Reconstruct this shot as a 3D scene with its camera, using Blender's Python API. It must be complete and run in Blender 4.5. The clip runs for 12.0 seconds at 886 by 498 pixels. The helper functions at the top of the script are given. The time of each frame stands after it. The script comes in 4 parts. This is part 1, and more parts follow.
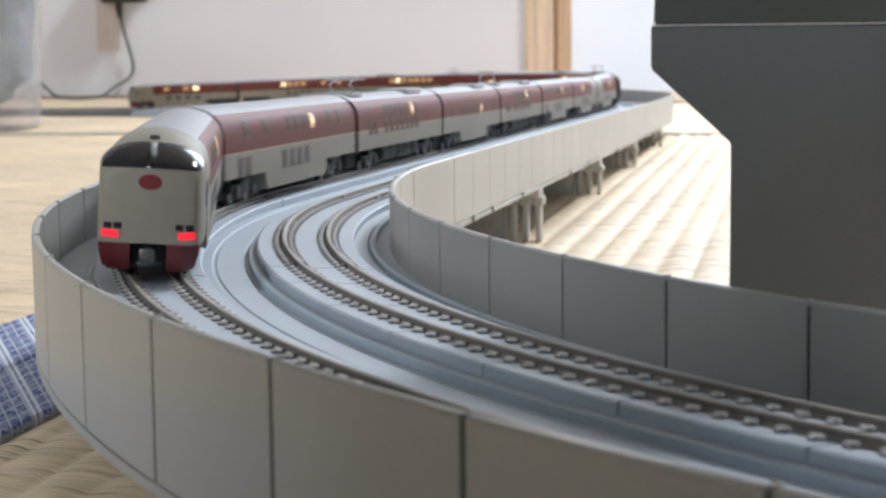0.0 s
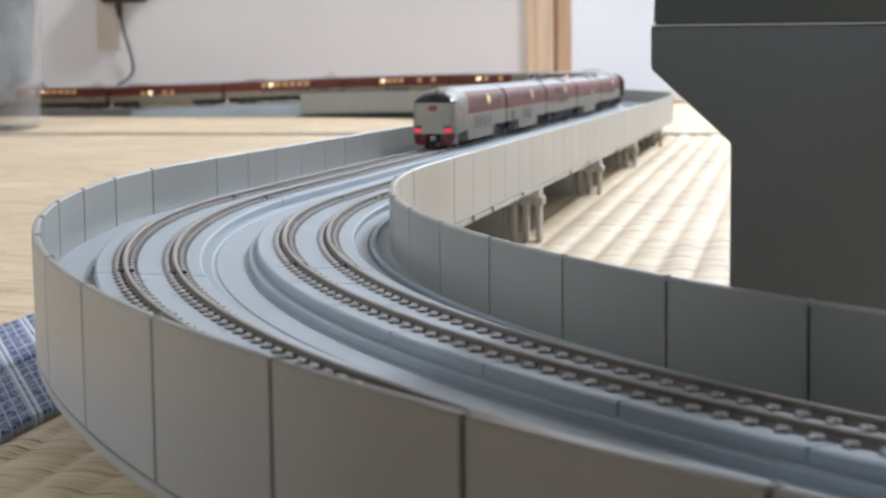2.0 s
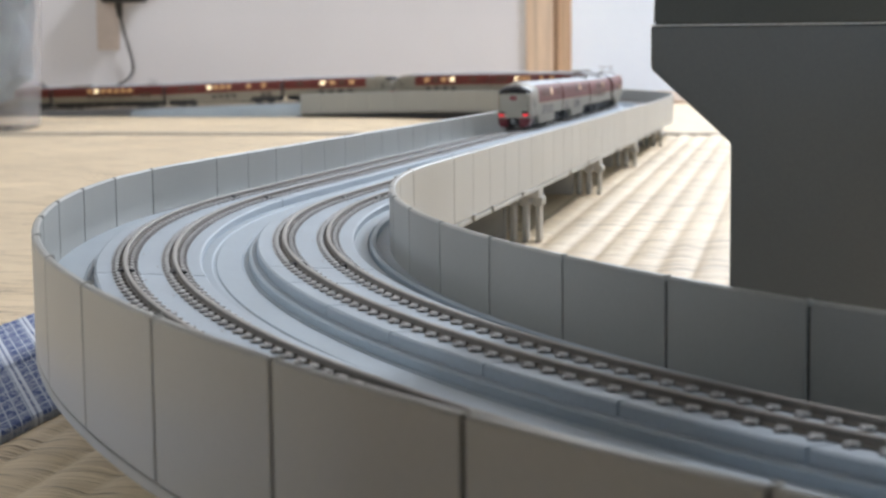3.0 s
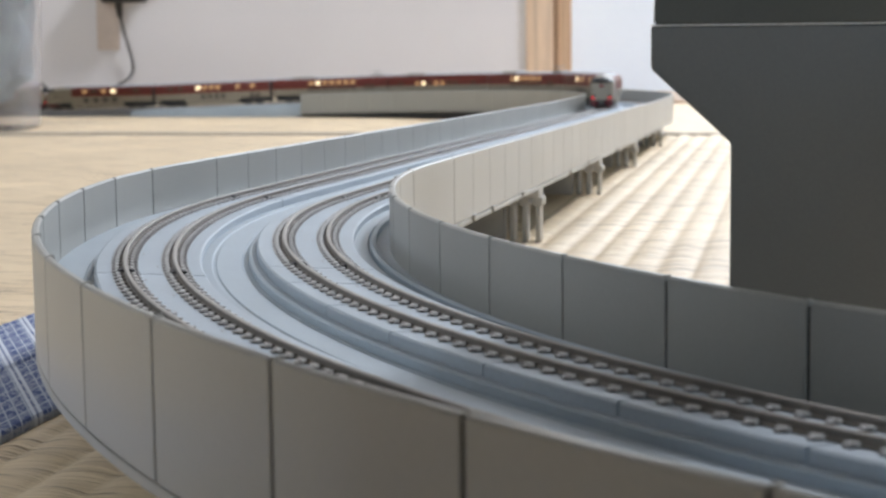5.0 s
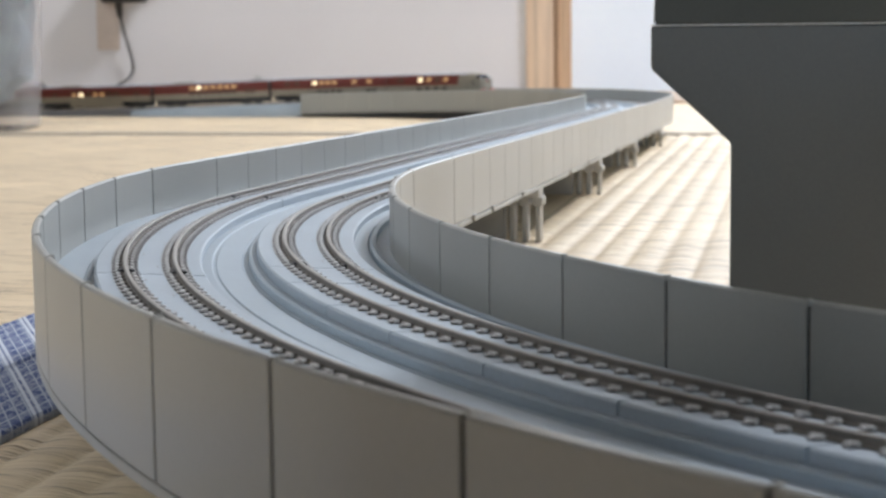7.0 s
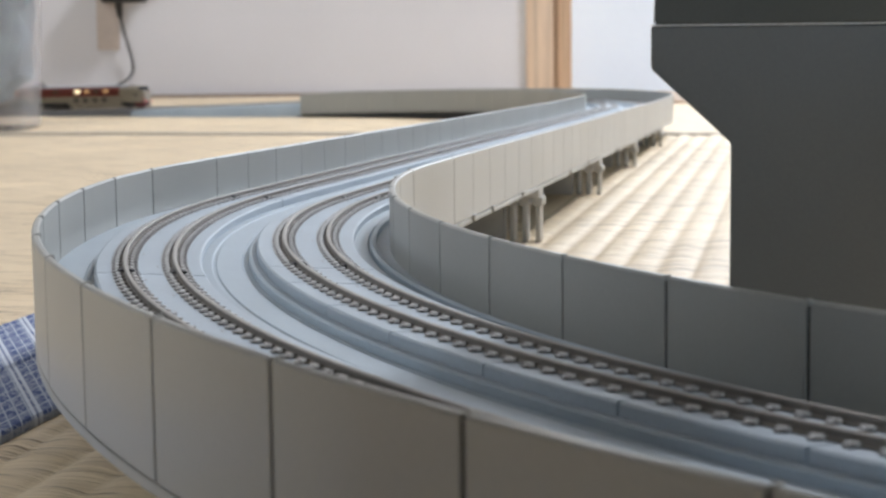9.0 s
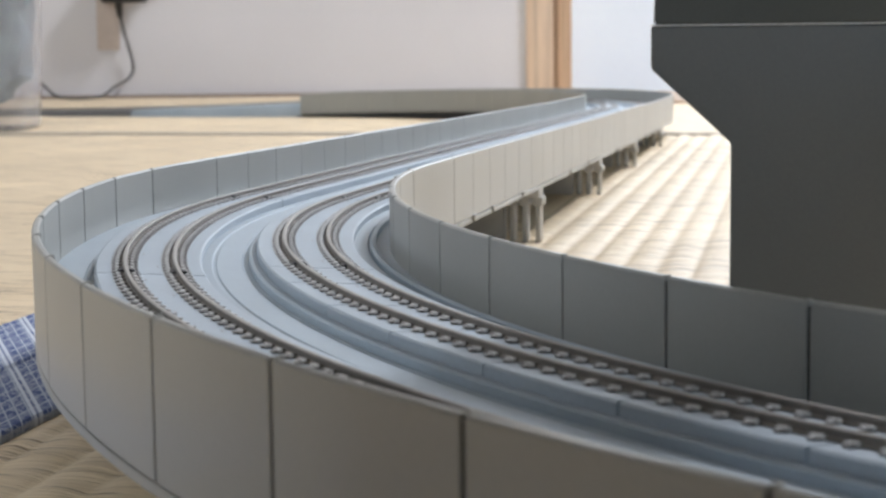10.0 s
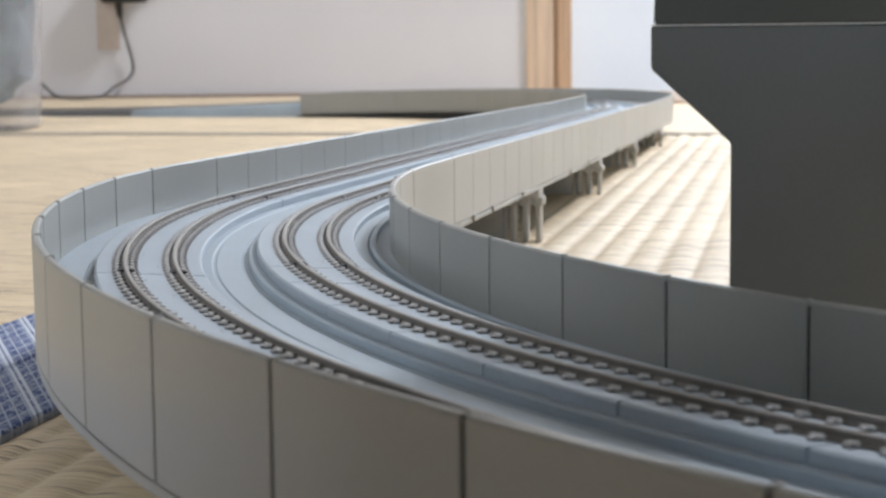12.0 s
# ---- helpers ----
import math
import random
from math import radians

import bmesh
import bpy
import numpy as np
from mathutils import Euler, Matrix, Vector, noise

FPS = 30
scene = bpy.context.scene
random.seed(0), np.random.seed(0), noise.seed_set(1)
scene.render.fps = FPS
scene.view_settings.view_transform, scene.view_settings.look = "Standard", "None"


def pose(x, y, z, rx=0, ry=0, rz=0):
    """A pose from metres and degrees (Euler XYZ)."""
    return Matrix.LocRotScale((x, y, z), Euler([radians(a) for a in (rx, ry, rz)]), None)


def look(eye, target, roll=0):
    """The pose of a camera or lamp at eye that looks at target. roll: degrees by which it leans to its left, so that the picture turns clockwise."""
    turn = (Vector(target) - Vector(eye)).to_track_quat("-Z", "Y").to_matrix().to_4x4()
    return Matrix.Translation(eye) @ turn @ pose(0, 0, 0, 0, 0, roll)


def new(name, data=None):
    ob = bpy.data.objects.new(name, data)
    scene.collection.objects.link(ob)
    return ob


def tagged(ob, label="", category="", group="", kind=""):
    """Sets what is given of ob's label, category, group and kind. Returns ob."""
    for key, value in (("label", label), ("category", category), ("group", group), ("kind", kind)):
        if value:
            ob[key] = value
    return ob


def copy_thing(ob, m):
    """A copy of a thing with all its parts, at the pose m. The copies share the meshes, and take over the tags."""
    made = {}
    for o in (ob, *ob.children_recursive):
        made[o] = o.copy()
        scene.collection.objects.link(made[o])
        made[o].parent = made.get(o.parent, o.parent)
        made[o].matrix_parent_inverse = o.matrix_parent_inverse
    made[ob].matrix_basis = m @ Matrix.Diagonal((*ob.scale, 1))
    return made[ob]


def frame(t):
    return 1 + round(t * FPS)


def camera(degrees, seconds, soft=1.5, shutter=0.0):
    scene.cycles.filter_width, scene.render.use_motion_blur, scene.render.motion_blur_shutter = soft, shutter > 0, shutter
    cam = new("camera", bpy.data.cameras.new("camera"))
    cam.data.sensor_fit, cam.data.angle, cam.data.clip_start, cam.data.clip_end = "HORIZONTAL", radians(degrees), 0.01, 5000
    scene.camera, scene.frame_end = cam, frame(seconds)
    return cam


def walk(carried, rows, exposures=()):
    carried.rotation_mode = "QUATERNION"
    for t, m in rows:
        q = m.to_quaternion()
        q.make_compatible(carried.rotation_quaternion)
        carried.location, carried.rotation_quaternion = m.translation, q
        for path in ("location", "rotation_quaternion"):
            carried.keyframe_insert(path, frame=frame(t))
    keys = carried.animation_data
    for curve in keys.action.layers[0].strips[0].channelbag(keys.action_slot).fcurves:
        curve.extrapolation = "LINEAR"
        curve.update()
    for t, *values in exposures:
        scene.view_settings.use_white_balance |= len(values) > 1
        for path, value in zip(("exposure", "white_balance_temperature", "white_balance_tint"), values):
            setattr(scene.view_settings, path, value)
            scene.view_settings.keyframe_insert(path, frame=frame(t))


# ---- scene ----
# All lengths below are in millimetres unless noted; MM turns them into metres.
MM = 0.001

# ---------------------------------------------------------------- camera
cam = camera(28.85, 12.0, soft=2.45, shutter=0.5)
EYE = (0.0, 0.0, 0.0408)
AIM = (0.0, math.cos(0.1157), 0.0408 - math.sin(0.1157))
cam.data.dof.use_dof = True
cam.data.dof.focus_distance = 0.36
cam.data.dof.aperture_fstop = 64
walk(cam, [(0.0, look(EYE, AIM, -0.642)), (12.0, look(EYE, AIM, -0.642))],
     exposures=[(0.0, 0.20), (0.5, 0.16), (1.0, 0.10), (2.0, 0.03), (3.0, 0.0), (12.0, 0.0)])

# ---------------------------------------------------------------- light
world = bpy.data.worlds.new("world")
scene.world = world
world.use_nodes = True
wn = world.node_tree
sky = wn.nodes.new("ShaderNodeTexSky")
sky.sky_type = "NISHITA"
sky.sun_disc = False
sky.sun_elevation = radians(38)
sky.sun_rotation = radians(20)
wn.nodes["Background"].inputs["Strength"].default_value = 0.12
wn.links.new(sky.outputs[0], wn.nodes["Background"].inputs[0])

WINDOW_Y = 2.66


def area_lamp(name, place, target, sx, sy, watts, colour):
    data = bpy.data.lights.new(name, "AREA")
    data.shape, data.size, data.size_y = "RECTANGLE", sx, sy
    data.energy, data.color = watts, colour
    ob = new(name, data)
    ob.matrix_world = look(place, target)
    return ob


area_lamp("window_light", (0.75, WINDOW_Y + 0.03, 1.17), (0.75, 0.0, 1.17), 0.92, 1.58, 19, (0.78, 0.89, 1.0))
area_lamp("corner_window_light", (0.625, -1.53, 0.95), (0.625, 0.0, 0.95), 0.22, 1.08, 6.5, (0.62, 0.81, 1.0))
area_lamp("side_window_light", (-1.25, -1.53, 1.1), (-1.25, 0.0, 1.1), 0.96, 1.33, 36, (0.90, 0.945, 1.0))
area_lamp("ceiling_lamp_light", (1.35, 1.90, 2.26), (1.35, 1.90, 0.0), 0.40, 0.40, 84, (0.905, 0.93, 1.0))

# ---------------------------------------------------------------- materials


def material(name, colour, rough=0.5, metal=0.0, grain=0.0, scale=400.0, big=0.0, big_scale=20.0, bump=0.0, bump_scale=900.0,
             emit=None, strength=0.0, coat=0.0, spec=0.5, piece=0.0):
    """Procedural surface: base colour with fine grain, broad stains and light relief."""
    m = bpy.data.materials.new(name)
    m.use_nodes = True
    nt = m.node_tree
    b = nt.nodes["Principled BSDF"]
    b.inputs["Roughness"].default_value = rough
    b.inputs["Metallic"].default_value = metal
    b.inputs["Specular IOR Level"].default_value = spec
    b.inputs["Coat Weight"].default_value = coat
    b.inputs["Base Color"].default_value = (*colour, 1)
    tc = nt.nodes.new("ShaderNodeTexCoord")
    last = None

    def vary(amount, sc, detail):
        n = nt.nodes.new("ShaderNodeTexNoise")
        n.inputs["Scale"].default_value = sc
        n.inputs["Detail"].default_value = detail
        nt.links.new(tc.outputs["Object"], n.inputs["Vector"])
        mp = nt.nodes.new("ShaderNodeMapRange")
        mp.inputs["From Min"].default_value, mp.inputs["From Max"].default_value = 0.25, 0.75
        mp.inputs["To Min"].default_value, mp.inputs["To Max"].default_value = 1 - amount, 1 + amount
        nt.links.new(n.outputs["Fac"], mp.inputs["Value"])
        return mp.outputs["Result"]

    factors = []
    if grain:
        factors.append(vary(grain, scale, 3))
    if big:
        factors.append(vary(big, big_scale, 2))
    if piece:
        oi = nt.nodes.new("ShaderNodeObjectInfo")
        mp = nt.nodes.new("ShaderNodeMapRange")
        mp.inputs["To Min"].default_value, mp.inputs["To Max"].default_value = 1 - piece, 1 + piece
        nt.links.new(oi.outputs["Random"], mp.inputs["Value"])
        factors.append(mp.outputs["Result"])
    for f in factors:
        mul = nt.nodes.new("ShaderNodeVectorMath")
        mul.operation = "SCALE"
        if last is None:
            mul.inputs[0].default_value = colour
        else:
            nt.links.new(last, mul.inputs[0])
        nt.links.new(f, mul.inputs["Scale"])
        last = mul.outputs[0]
    if last is not None:
        nt.links.new(last, b.inputs["Base Color"])
    if bump:
        n = nt.nodes.new("ShaderNodeTexNoise")
        n.inputs["Scale"].default_value = bump_scale
        nt.links.new(tc.outputs["Object"], n.inputs["Vector"])
        bp = nt.nodes.new("ShaderNodeBump")
        bp.inputs["Strength"].default_value = bump
        bp.inputs["Distance"].default_value = 0.0004
        nt.links.new(n.outputs["Fac"], bp.inputs["Height"])
        nt.links.new(bp.outputs["Normal"], b.inputs["Normal"])
    if emit:
        b.inputs["Emission Color"].default_value = (*emit, 1)
        b.inputs["Emission Strength"].default_value = strength
    return m


M_PANEL = material("noise_barrier_plastic", (0.366, 0.372, 0.35), 0.33, spec=0.45, grain=0.03, scale=1500, big=0.05, big_scale=18, bump=0.06, bump_scale=500, piece=0.035)
M_CORE = material("joint_and_deck_shade", (0.045, 0.044, 0.042), 0.7, grain=0.05)
M_DECK = material("deck_plastic", (0.375, 0.44, 0.495), 0.5, spec=0.3, grain=0.03, scale=900, big=0.06, big_scale=25, bump=0.08, bump_scale=700)
M_SLAB = material("slab_plastic", (0.385, 0.445, 0.50), 0.5, spec=0.3, grain=0.04, scale=1200, big=0.05, big_scale=30, bump=0.1, bump_scale=900, piece=0.02)
M_GIRDER = material("girder_plastic", (0.40, 0.385, 0.355), 0.45, grain=0.04, big=0.05)
M_RAIL = material("rail_metal", (0.25, 0.23, 0.21), 0.55, metal=0.2, grain=0.12, scale=300, big=0.1, big_scale=40)
M_RAIL_TOP = material("rail_head_metal", (0.38, 0.36, 0.335), 0.6, metal=0.2, grain=0.08, scale=300)
M_FAST = material("fastener_plastic", (0.12, 0.105, 0.095), 0.5, grain=0.15, scale=900)
M_CLIP = material("fastener_clip", (0.58, 0.57, 0.56), 0.35, grain=0.1, scale=900)
M_PIER = material("pier_plastic", (0.50, 0.475, 0.43), 0.5, grain=0.05, big=0.06)
M_PEDESTAL = material("dark_grey_plastic", (0.128, 0.13, 0.122), 0.5, grain=0.05, scale=1800, big=0.08, big_scale=14, bump=0.12, bump_scale=1500)
M_PEDESTAL_TOP = material("dark_green_grey_plastic", (0.085, 0.09, 0.082), 0.5, grain=0.05, scale=1800, big=0.08, big_scale=14, bump=0.1, bump_scale=1500)
M_WALL = material("wallpaper", (0.67, 0.662, 0.69), 0.85, grain=0.04, scale=350, big=0.03, big_scale=5, bump=0.5, bump_scale=420)
M_WALL_WHITE = material("white_panel_paper", (0.82, 0.90, 1.0), 0.8, grain=0.02, scale=350, big=0.03, big_scale=5, bump=0.2, bump_scale=420)
M_CEILING = material("ceiling_boards", (0.40, 0.375, 0.345), 0.8, grain=0.06, scale=40, big=0.05, big_scale=4)
M_PANELLING = material("wood_panelling", (0.16, 0.15, 0.145), 0.6, grain=0.12, scale=30, big=0.1, big_scale=4)
M_PANELLING_DARK = material("dark_wood_panelling", (0.19, 0.175, 0.165), 0.6, grain=0.12, scale=30, big=0.1, big_scale=4)
M_BASE = material("baseboard_wood", (0.27, 0.21, 0.17), 0.6, grain=0.1, scale=60, big=0.08, big_scale=8)
M_GLASS_FRAME = material("aluminium", (0.6, 0.6, 0.6), 0.35, metal=1.0, grain=0.03)
M_BLACK = material("black_plastic", (0.018, 0.018, 0.02), 0.45, grain=0.1)
M_CABLE = material("black_cable_rubber", (0.05, 0.05, 0.052), 0.5, grain=0.1)
M_ADAPTER_SHADE = material("adapter_shade_brown", (0.55, 0.475, 0.43), 0.7, grain=0.06, scale=90, big=0.06, big_scale=12)
M_CLOTH = material("blue_grey_cloth", (0.34, 0.42, 0.47), 0.85, grain=0.1, scale=160, big=0.25, big_scale=28, bump=0.4, bump_scale=200)
M_RIM = material("pale_rim_plastic", (0.78, 0.78, 0.76), 0.35, grain=0.04)
M_LAMP = material("lamp_diffuser", (0.8, 0.8, 0.78), 0.5, emit=(1.0, 0.93, 0.84), strength=2.0)


def wood_material(name, colour, stretch):
    m = material(name, colour, 0.5)
    nt = m.node_tree
    b = nt.nodes["Principled BSDF"]
    tc = nt.nodes.new("ShaderNodeTexCoord")
    mp = nt.nodes.new("ShaderNodeMapping")
    mp.inputs["Scale"].default_value = stretch
    n = nt.nodes.new("ShaderNodeTexNoise")
    n.inputs["Scale"].default_value, n.inputs["Detail"].default_value = 6.0, 5
    cr = nt.nodes.new("ShaderNodeValToRGB")
    cr.color_ramp.elements[0].position, cr.color_ramp.elements[1].position = 0.3, 0.72
    cr.color_ramp.elements[0].color = (*[c * 0.74 for c in colour], 1)
    cr.color_ramp.elements[1].color = (*[min(1, c * 1.15) for c in colour], 1)
    nt.links.new(tc.outputs["Object"], mp.inputs[0])
    nt.links.new(mp.outputs[0], n.inputs["Vector"])
    nt.links.new(n.outputs["Fac"], cr.inputs[0])
    nt.links.new(cr.outputs[0], b.inputs["Base Color"])
    return m


M_WOOD = wood_material("post_wood", (0.80, 0.63, 0.49), (14, 14, 0.8))
M_WOOD_DARK = wood_material("post_edge_wood", (0.50, 0.33, 0.22), (14, 14, 0.8))
M_SILL = wood_material("threshold_wood", (0.50, 0.38, 0.29), (0.8, 14, 14))


def tatami_material():
    """Woven rush: straws run across the mat, each with its own tint; slow fading patches."""
    m = material("tatami_rush", (0.55, 0.43, 0.26), 0.5, spec=0.45)
    nt = m.node_tree
    b = nt.nodes["Principled BSDF"]
    tc = nt.nodes.new("ShaderNodeTexCoord")
    rot = nt.nodes.new("ShaderNodeMapping")
    rot.inputs["Rotation"].default_value = (0, 0, 0.2038)
    nt.links.new(tc.outputs["Object"], rot.inputs[0])
    straw = nt.nodes.new("ShaderNodeMapping")
    straw.inputs["Scale"].default_value = (38, 760, 38)
    nt.links.new(rot.outputs[0], straw.inputs[0])
    n1 = nt.nodes.new("ShaderNodeTexNoise")
    n1.inputs["Scale"].default_value, n1.inputs["Detail"].default_value = 1.0, 2
    nt.links.new(straw.outputs[0], n1.inputs["Vector"])
    n2 = nt.nodes.new("ShaderNodeTexNoise")
    n2.inputs["Scale"].default_value, n2.inputs["Detail"].default_value = 9.0, 3
    nt.links.new(rot.outputs[0], n2.inputs["Vector"])
    cr = nt.nodes.new("ShaderNodeValToRGB")
    e = cr.color_ramp.elements
    e[0].position, e[1].position = 0.31, 0.68
    e[0].color, e[1].color = (0.16, 0.095, 0.05, 1), (0.75, 0.615, 0.43, 1)
    mid = e.new(0.42)
    mid.color = (0.66, 0.53, 0.35, 1)
    nt.links.new(n1.outputs["Fac"], cr.inputs[0])
    mr = nt.nodes.new("ShaderNodeMapRange")
    mr.inputs["From Min"].default_value, mr.inputs["From Max"].default_value = 0.3, 0.7
    mr.inputs["To Min"].default_value, mr.inputs["To Max"].default_value = 0.9, 1.1
    nt.links.new(n2.outputs["Fac"], mr.inputs["Value"])
    mul = nt.nodes.new("ShaderNodeVectorMath")
    mul.operation = "SCALE"
    nt.links.new(cr.outputs[0], mul.inputs[0])
    nt.links.new(mr.outputs[0], mul.inputs["Scale"])
    nt.links.new(mul.outputs[0], b.inputs["Base Color"])
    bp = nt.nodes.new("ShaderNodeBump")
    bp.inputs["Strength"].default_value, bp.inputs["Distance"].default_value = 1.0, 0.0008
    nt.links.new(n1.outputs["Fac"], bp.inputs["Height"])
    nt.links.new(bp.outputs["Normal"], b.inputs["Normal"])
    return m


def brocade_material():
    """Blue tatami edging: dark weave, pale double stripes both ways, small speckled squares."""
    m = material("blue_brocade", (0.05, 0.09, 0.25), 0.75)
    nt = m.node_tree
    b = nt.nodes["Principled BSDF"]
    tc = nt.nodes.new("ShaderNodeTexCoord")
    sep = nt.nodes.new("ShaderNodeSeparateXYZ")
    nt.links.new(tc.outputs["Object"], sep.inputs[0])

    def math_node(op, a, c):
        n = nt.nodes.new("ShaderNodeMath")
        n.operation = op
        for i, v in enumerate((a, c)):
            if isinstance(v, (int, float)):
                n.inputs[i].default_value = v
            elif v is not None:
                nt.links.new(v, n.inputs[i])
        return n.outputs[0]

    def stripes(axis, pitch, lo, hi):
        f = math_node("FRACT", math_node("MULTIPLY", axis, 1000.0 / pitch), None)
        return math_node("MULTIPLY", math_node("GREATER_THAN", f, lo), math_node("LESS_THAN", f, hi))

    x, y = sep.outputs["X"], sep.outputs["Y"]
    q = math_node("ADD", math_node("MULTIPLY", x, 0.857), math_node("MULTIPLY", y, 0.515))
    lines = math_node("MAXIMUM", stripes(q, 10.5, 0.06, 0.14), stripes(q, 10.5, 0.20, 0.28))
    thin = math_node("MAXIMUM", stripes(q, 2.625, 0.0, 0.17), stripes(x, 4.6, 0.0, 0.14))
    vor = nt.nodes.new("ShaderNodeTexNoise")
    vor.inputs["Scale"].default_value, vor.inputs["Detail"].default_value = 900, 2
    nt.links.new(tc.outputs["Object"], vor.inputs["Vector"])
    speck = math_node("MULTIPLY", math_node("GREATER_THAN", vor.outputs["Fac"], 0.53), 0.42)
    fac = math_node("MAXIMUM", math_node("MULTIPLY", lines, 0.92), math_node("MAXIMUM", math_node("MULTIPLY", thin, 0.62), speck))
    mix = nt.nodes.new("ShaderNodeMix")
    mix.data_type = "RGBA"
    mix.inputs["A"].default_value, mix.inputs["B"].default_value = (0.04, 0.075, 0.22, 1), (0.62, 0.67, 0.74, 1)
    nt.links.new(fac, mix.inputs["Factor"])
    nt.links.new(mix.outputs["Result"], b.inputs["Base Color"])
    return m


M_TATAMI = tatami_material()
M_BROCADE = brocade_material()

# train
M_RED = material("train_red_paint", (0.15, 0.040, 0.034), 0.5, grain=0.04, big=0.05, big_scale=60, spec=0.22)
M_IVORY = material("train_ivory_paint", (0.255, 0.234, 0.192), 0.45, spec=0.3, grain=0.03, big=0.05, big_scale=60)
M_ROOF = material("train_roof_grey", (0.31, 0.325, 0.35), 0.55, grain=0.05, big=0.06, big_scale=70)
M_ROOF_KIT = material("roof_equipment_grey", (0.33, 0.34, 0.35), 0.5, grain=0.08)
M_UNDER = material("underframe_dark_grey", (0.035, 0.036, 0.038), 0.6, grain=0.15, scale=700)
M_SKIRT = material("dark_red_skirt", (0.11, 0.016, 0.02), 0.35, grain=0.05)
M_WHEEL = material("wheel_steel", (0.12, 0.12, 0.12), 0.4, metal=0.7, grain=0.05)
M_SHIELD = material("windscreen_black_glass", (0.016, 0.017, 0.024), 0.16, coat=0.6)
M_PANE = material("window_pane_glass", (0.085, 0.048, 0.04), 0.5, grain=0.1, spec=0.12, emit=(1.0, 0.62, 0.33), strength=0.025)
M_PANE_LIT = material("lit_window_pane", (0.35, 0.21, 0.12), 0.35, grain=0.1, spec=0.3, emit=(1.0, 0.54, 0.22), strength=0.34)
M_PANE_BRIGHT = material("bright_window_pane", (0.6, 0.5, 0.35), 0.15, emit=(1.0, 0.78, 0.48), strength=1.6)
M_PANE_LOW = material("dim_window_pane", (0.085, 0.078, 0.068), 0.35, grain=0.1, spec=0.3)
M_SURROUND = material("window_surround", (0.10, 0.07, 0.065), 0.5, grain=0.05)
M_TAIL = material("tail_lamp_red", (0.5, 0.02, 0.03), 0.2, emit=(1.0, 0.03, 0.055), strength=0.65)
M_EMBLEM = material("red_emblem", (0.16, 0.022, 0.024), 0.35)
M_BELLOWS = material("gangway_and_end_shade", (0.07, 0.055, 0.055), 0.7, grain=0.1)

# clear storage box
M_CLEAR = bpy.data.materials.new("clear_plastic")
M_CLEAR.use_nodes = True
_b = M_CLEAR.node_tree.nodes["Principled BSDF"]
_b.inputs["Base Color"].default_value = (0.90, 0.89, 0.90, 1)
_b.inputs["Roughness"].default_value = 0.10
_b.inputs["Transmission Weight"].default_value = 0.90
_b.inputs["IOR"].default_value = 1.07

# ---------------------------------------------------------------- mesh helpers


def mesh_object(name, bm, mat, parent=None, label="", smooth=True):
    me = bpy.data.meshes.new(name)
    bmesh.ops.recalc_face_normals(bm, faces=bm.faces[:])
    if smooth:
        for f in bm.faces:
            f.smooth = True
        for e in bm.edges:
            if len(e.link_faces) == 2 and e.calc_face_angle(0) > radians(32):
                e.smooth = False
    bm.to_mesh(me)
    bm.free()
    me.materials.append(mat)
    ob = new(name, me)
    if parent is not None:
        ob.parent = parent
    if label:
        tagged(ob, label)
    return ob


def part(name, bm, mat, parent, label=""):
    return mesh_object(name, bm, mat, parent, label)


def box(bm, x0, x1, y0, y1, z0, z1, bevel=0.0):
    """A box in millimetres, its edges rounded."""
    r = bmesh.ops.create_cube(bm, size=1.0)
    for v in r["verts"]:
        v.co = Vector(((x0 + x1) / 2 + v.co.x * (x1 - x0), (y0 + y1) / 2 + v.co.y * (y1 - y0), (z0 + z1) / 2 + v.co.z * (z1 - z0))) * MM
    if bevel:
        edges = list({e for v in r["verts"] for e in v.link_edges})
        bmesh.ops.bevel(bm, geom=edges, offset=bevel * MM, segments=2, affect="EDGES", profile=0.5)
    return bm


def boxed(*a, **k):
    return box(bmesh.new(), *a, **k)


def cyl(bm, p, q, r0, r1=None, n=12):
    """A round bar from p to q, in millimetres."""
    p, q = Vector(p) * MM, Vector(q) * MM
    r1 = r0 if r1 is None else r1
    m = Matrix.Translation((p + q) / 2) @ (q - p).to_track_quat("Z", "Y").to_matrix().to_4x4()
    bmesh.ops.create_cone(bm, cap_ends=True, segments=n, radius1=r0 * MM, radius2=r1 * MM, depth=(q - p).length, matrix=m)
    return bm


def loft(bm, rings, closed=True, cap=True):
    """Skin over rings of equally many points (millimetres)."""
    rows = [[bm.verts.new(Vector(v) * MM) for v in r] for r in rings]
    n = len(rows[0])
    for a, b in zip(rows, rows[1:]):
        for i in range(n if closed else n - 1):
            j = (i + 1) % n
            bm.faces.new((a[i], a[j], b[j], b[i]))
    if cap and closed:
        bm.faces.new(rows[0][::-1])
        bm.faces.new(rows[-1])
    return bm


# ---------------------------------------------------------------- the line of the track
R_NEAR, TH = 414.0, 0.2038
CX, CY = 349.3, 412.63
S1 = R_NEAR * TH
S2, R_FAR, A_FAR = 1041.0, 426.3, 1.4891
S3 = S2 + R_FAR * A_FAR
S4 = 2420.0
R_BACK, A_BACK = 426.3, 1.86
S5 = S4 + R_BACK * A_BACK


def turn_left(p, h, r, a):
    u, n = Vector((math.cos(h), math.sin(h))), Vector((-math.sin(h), math.cos(h)))
    return p + n * (r * (1 - math.cos(a))) + u * (r * math.sin(a)), h + a


def ahead(p, h, d):
    return p + Vector((math.cos(h), math.sin(h))) * d, h


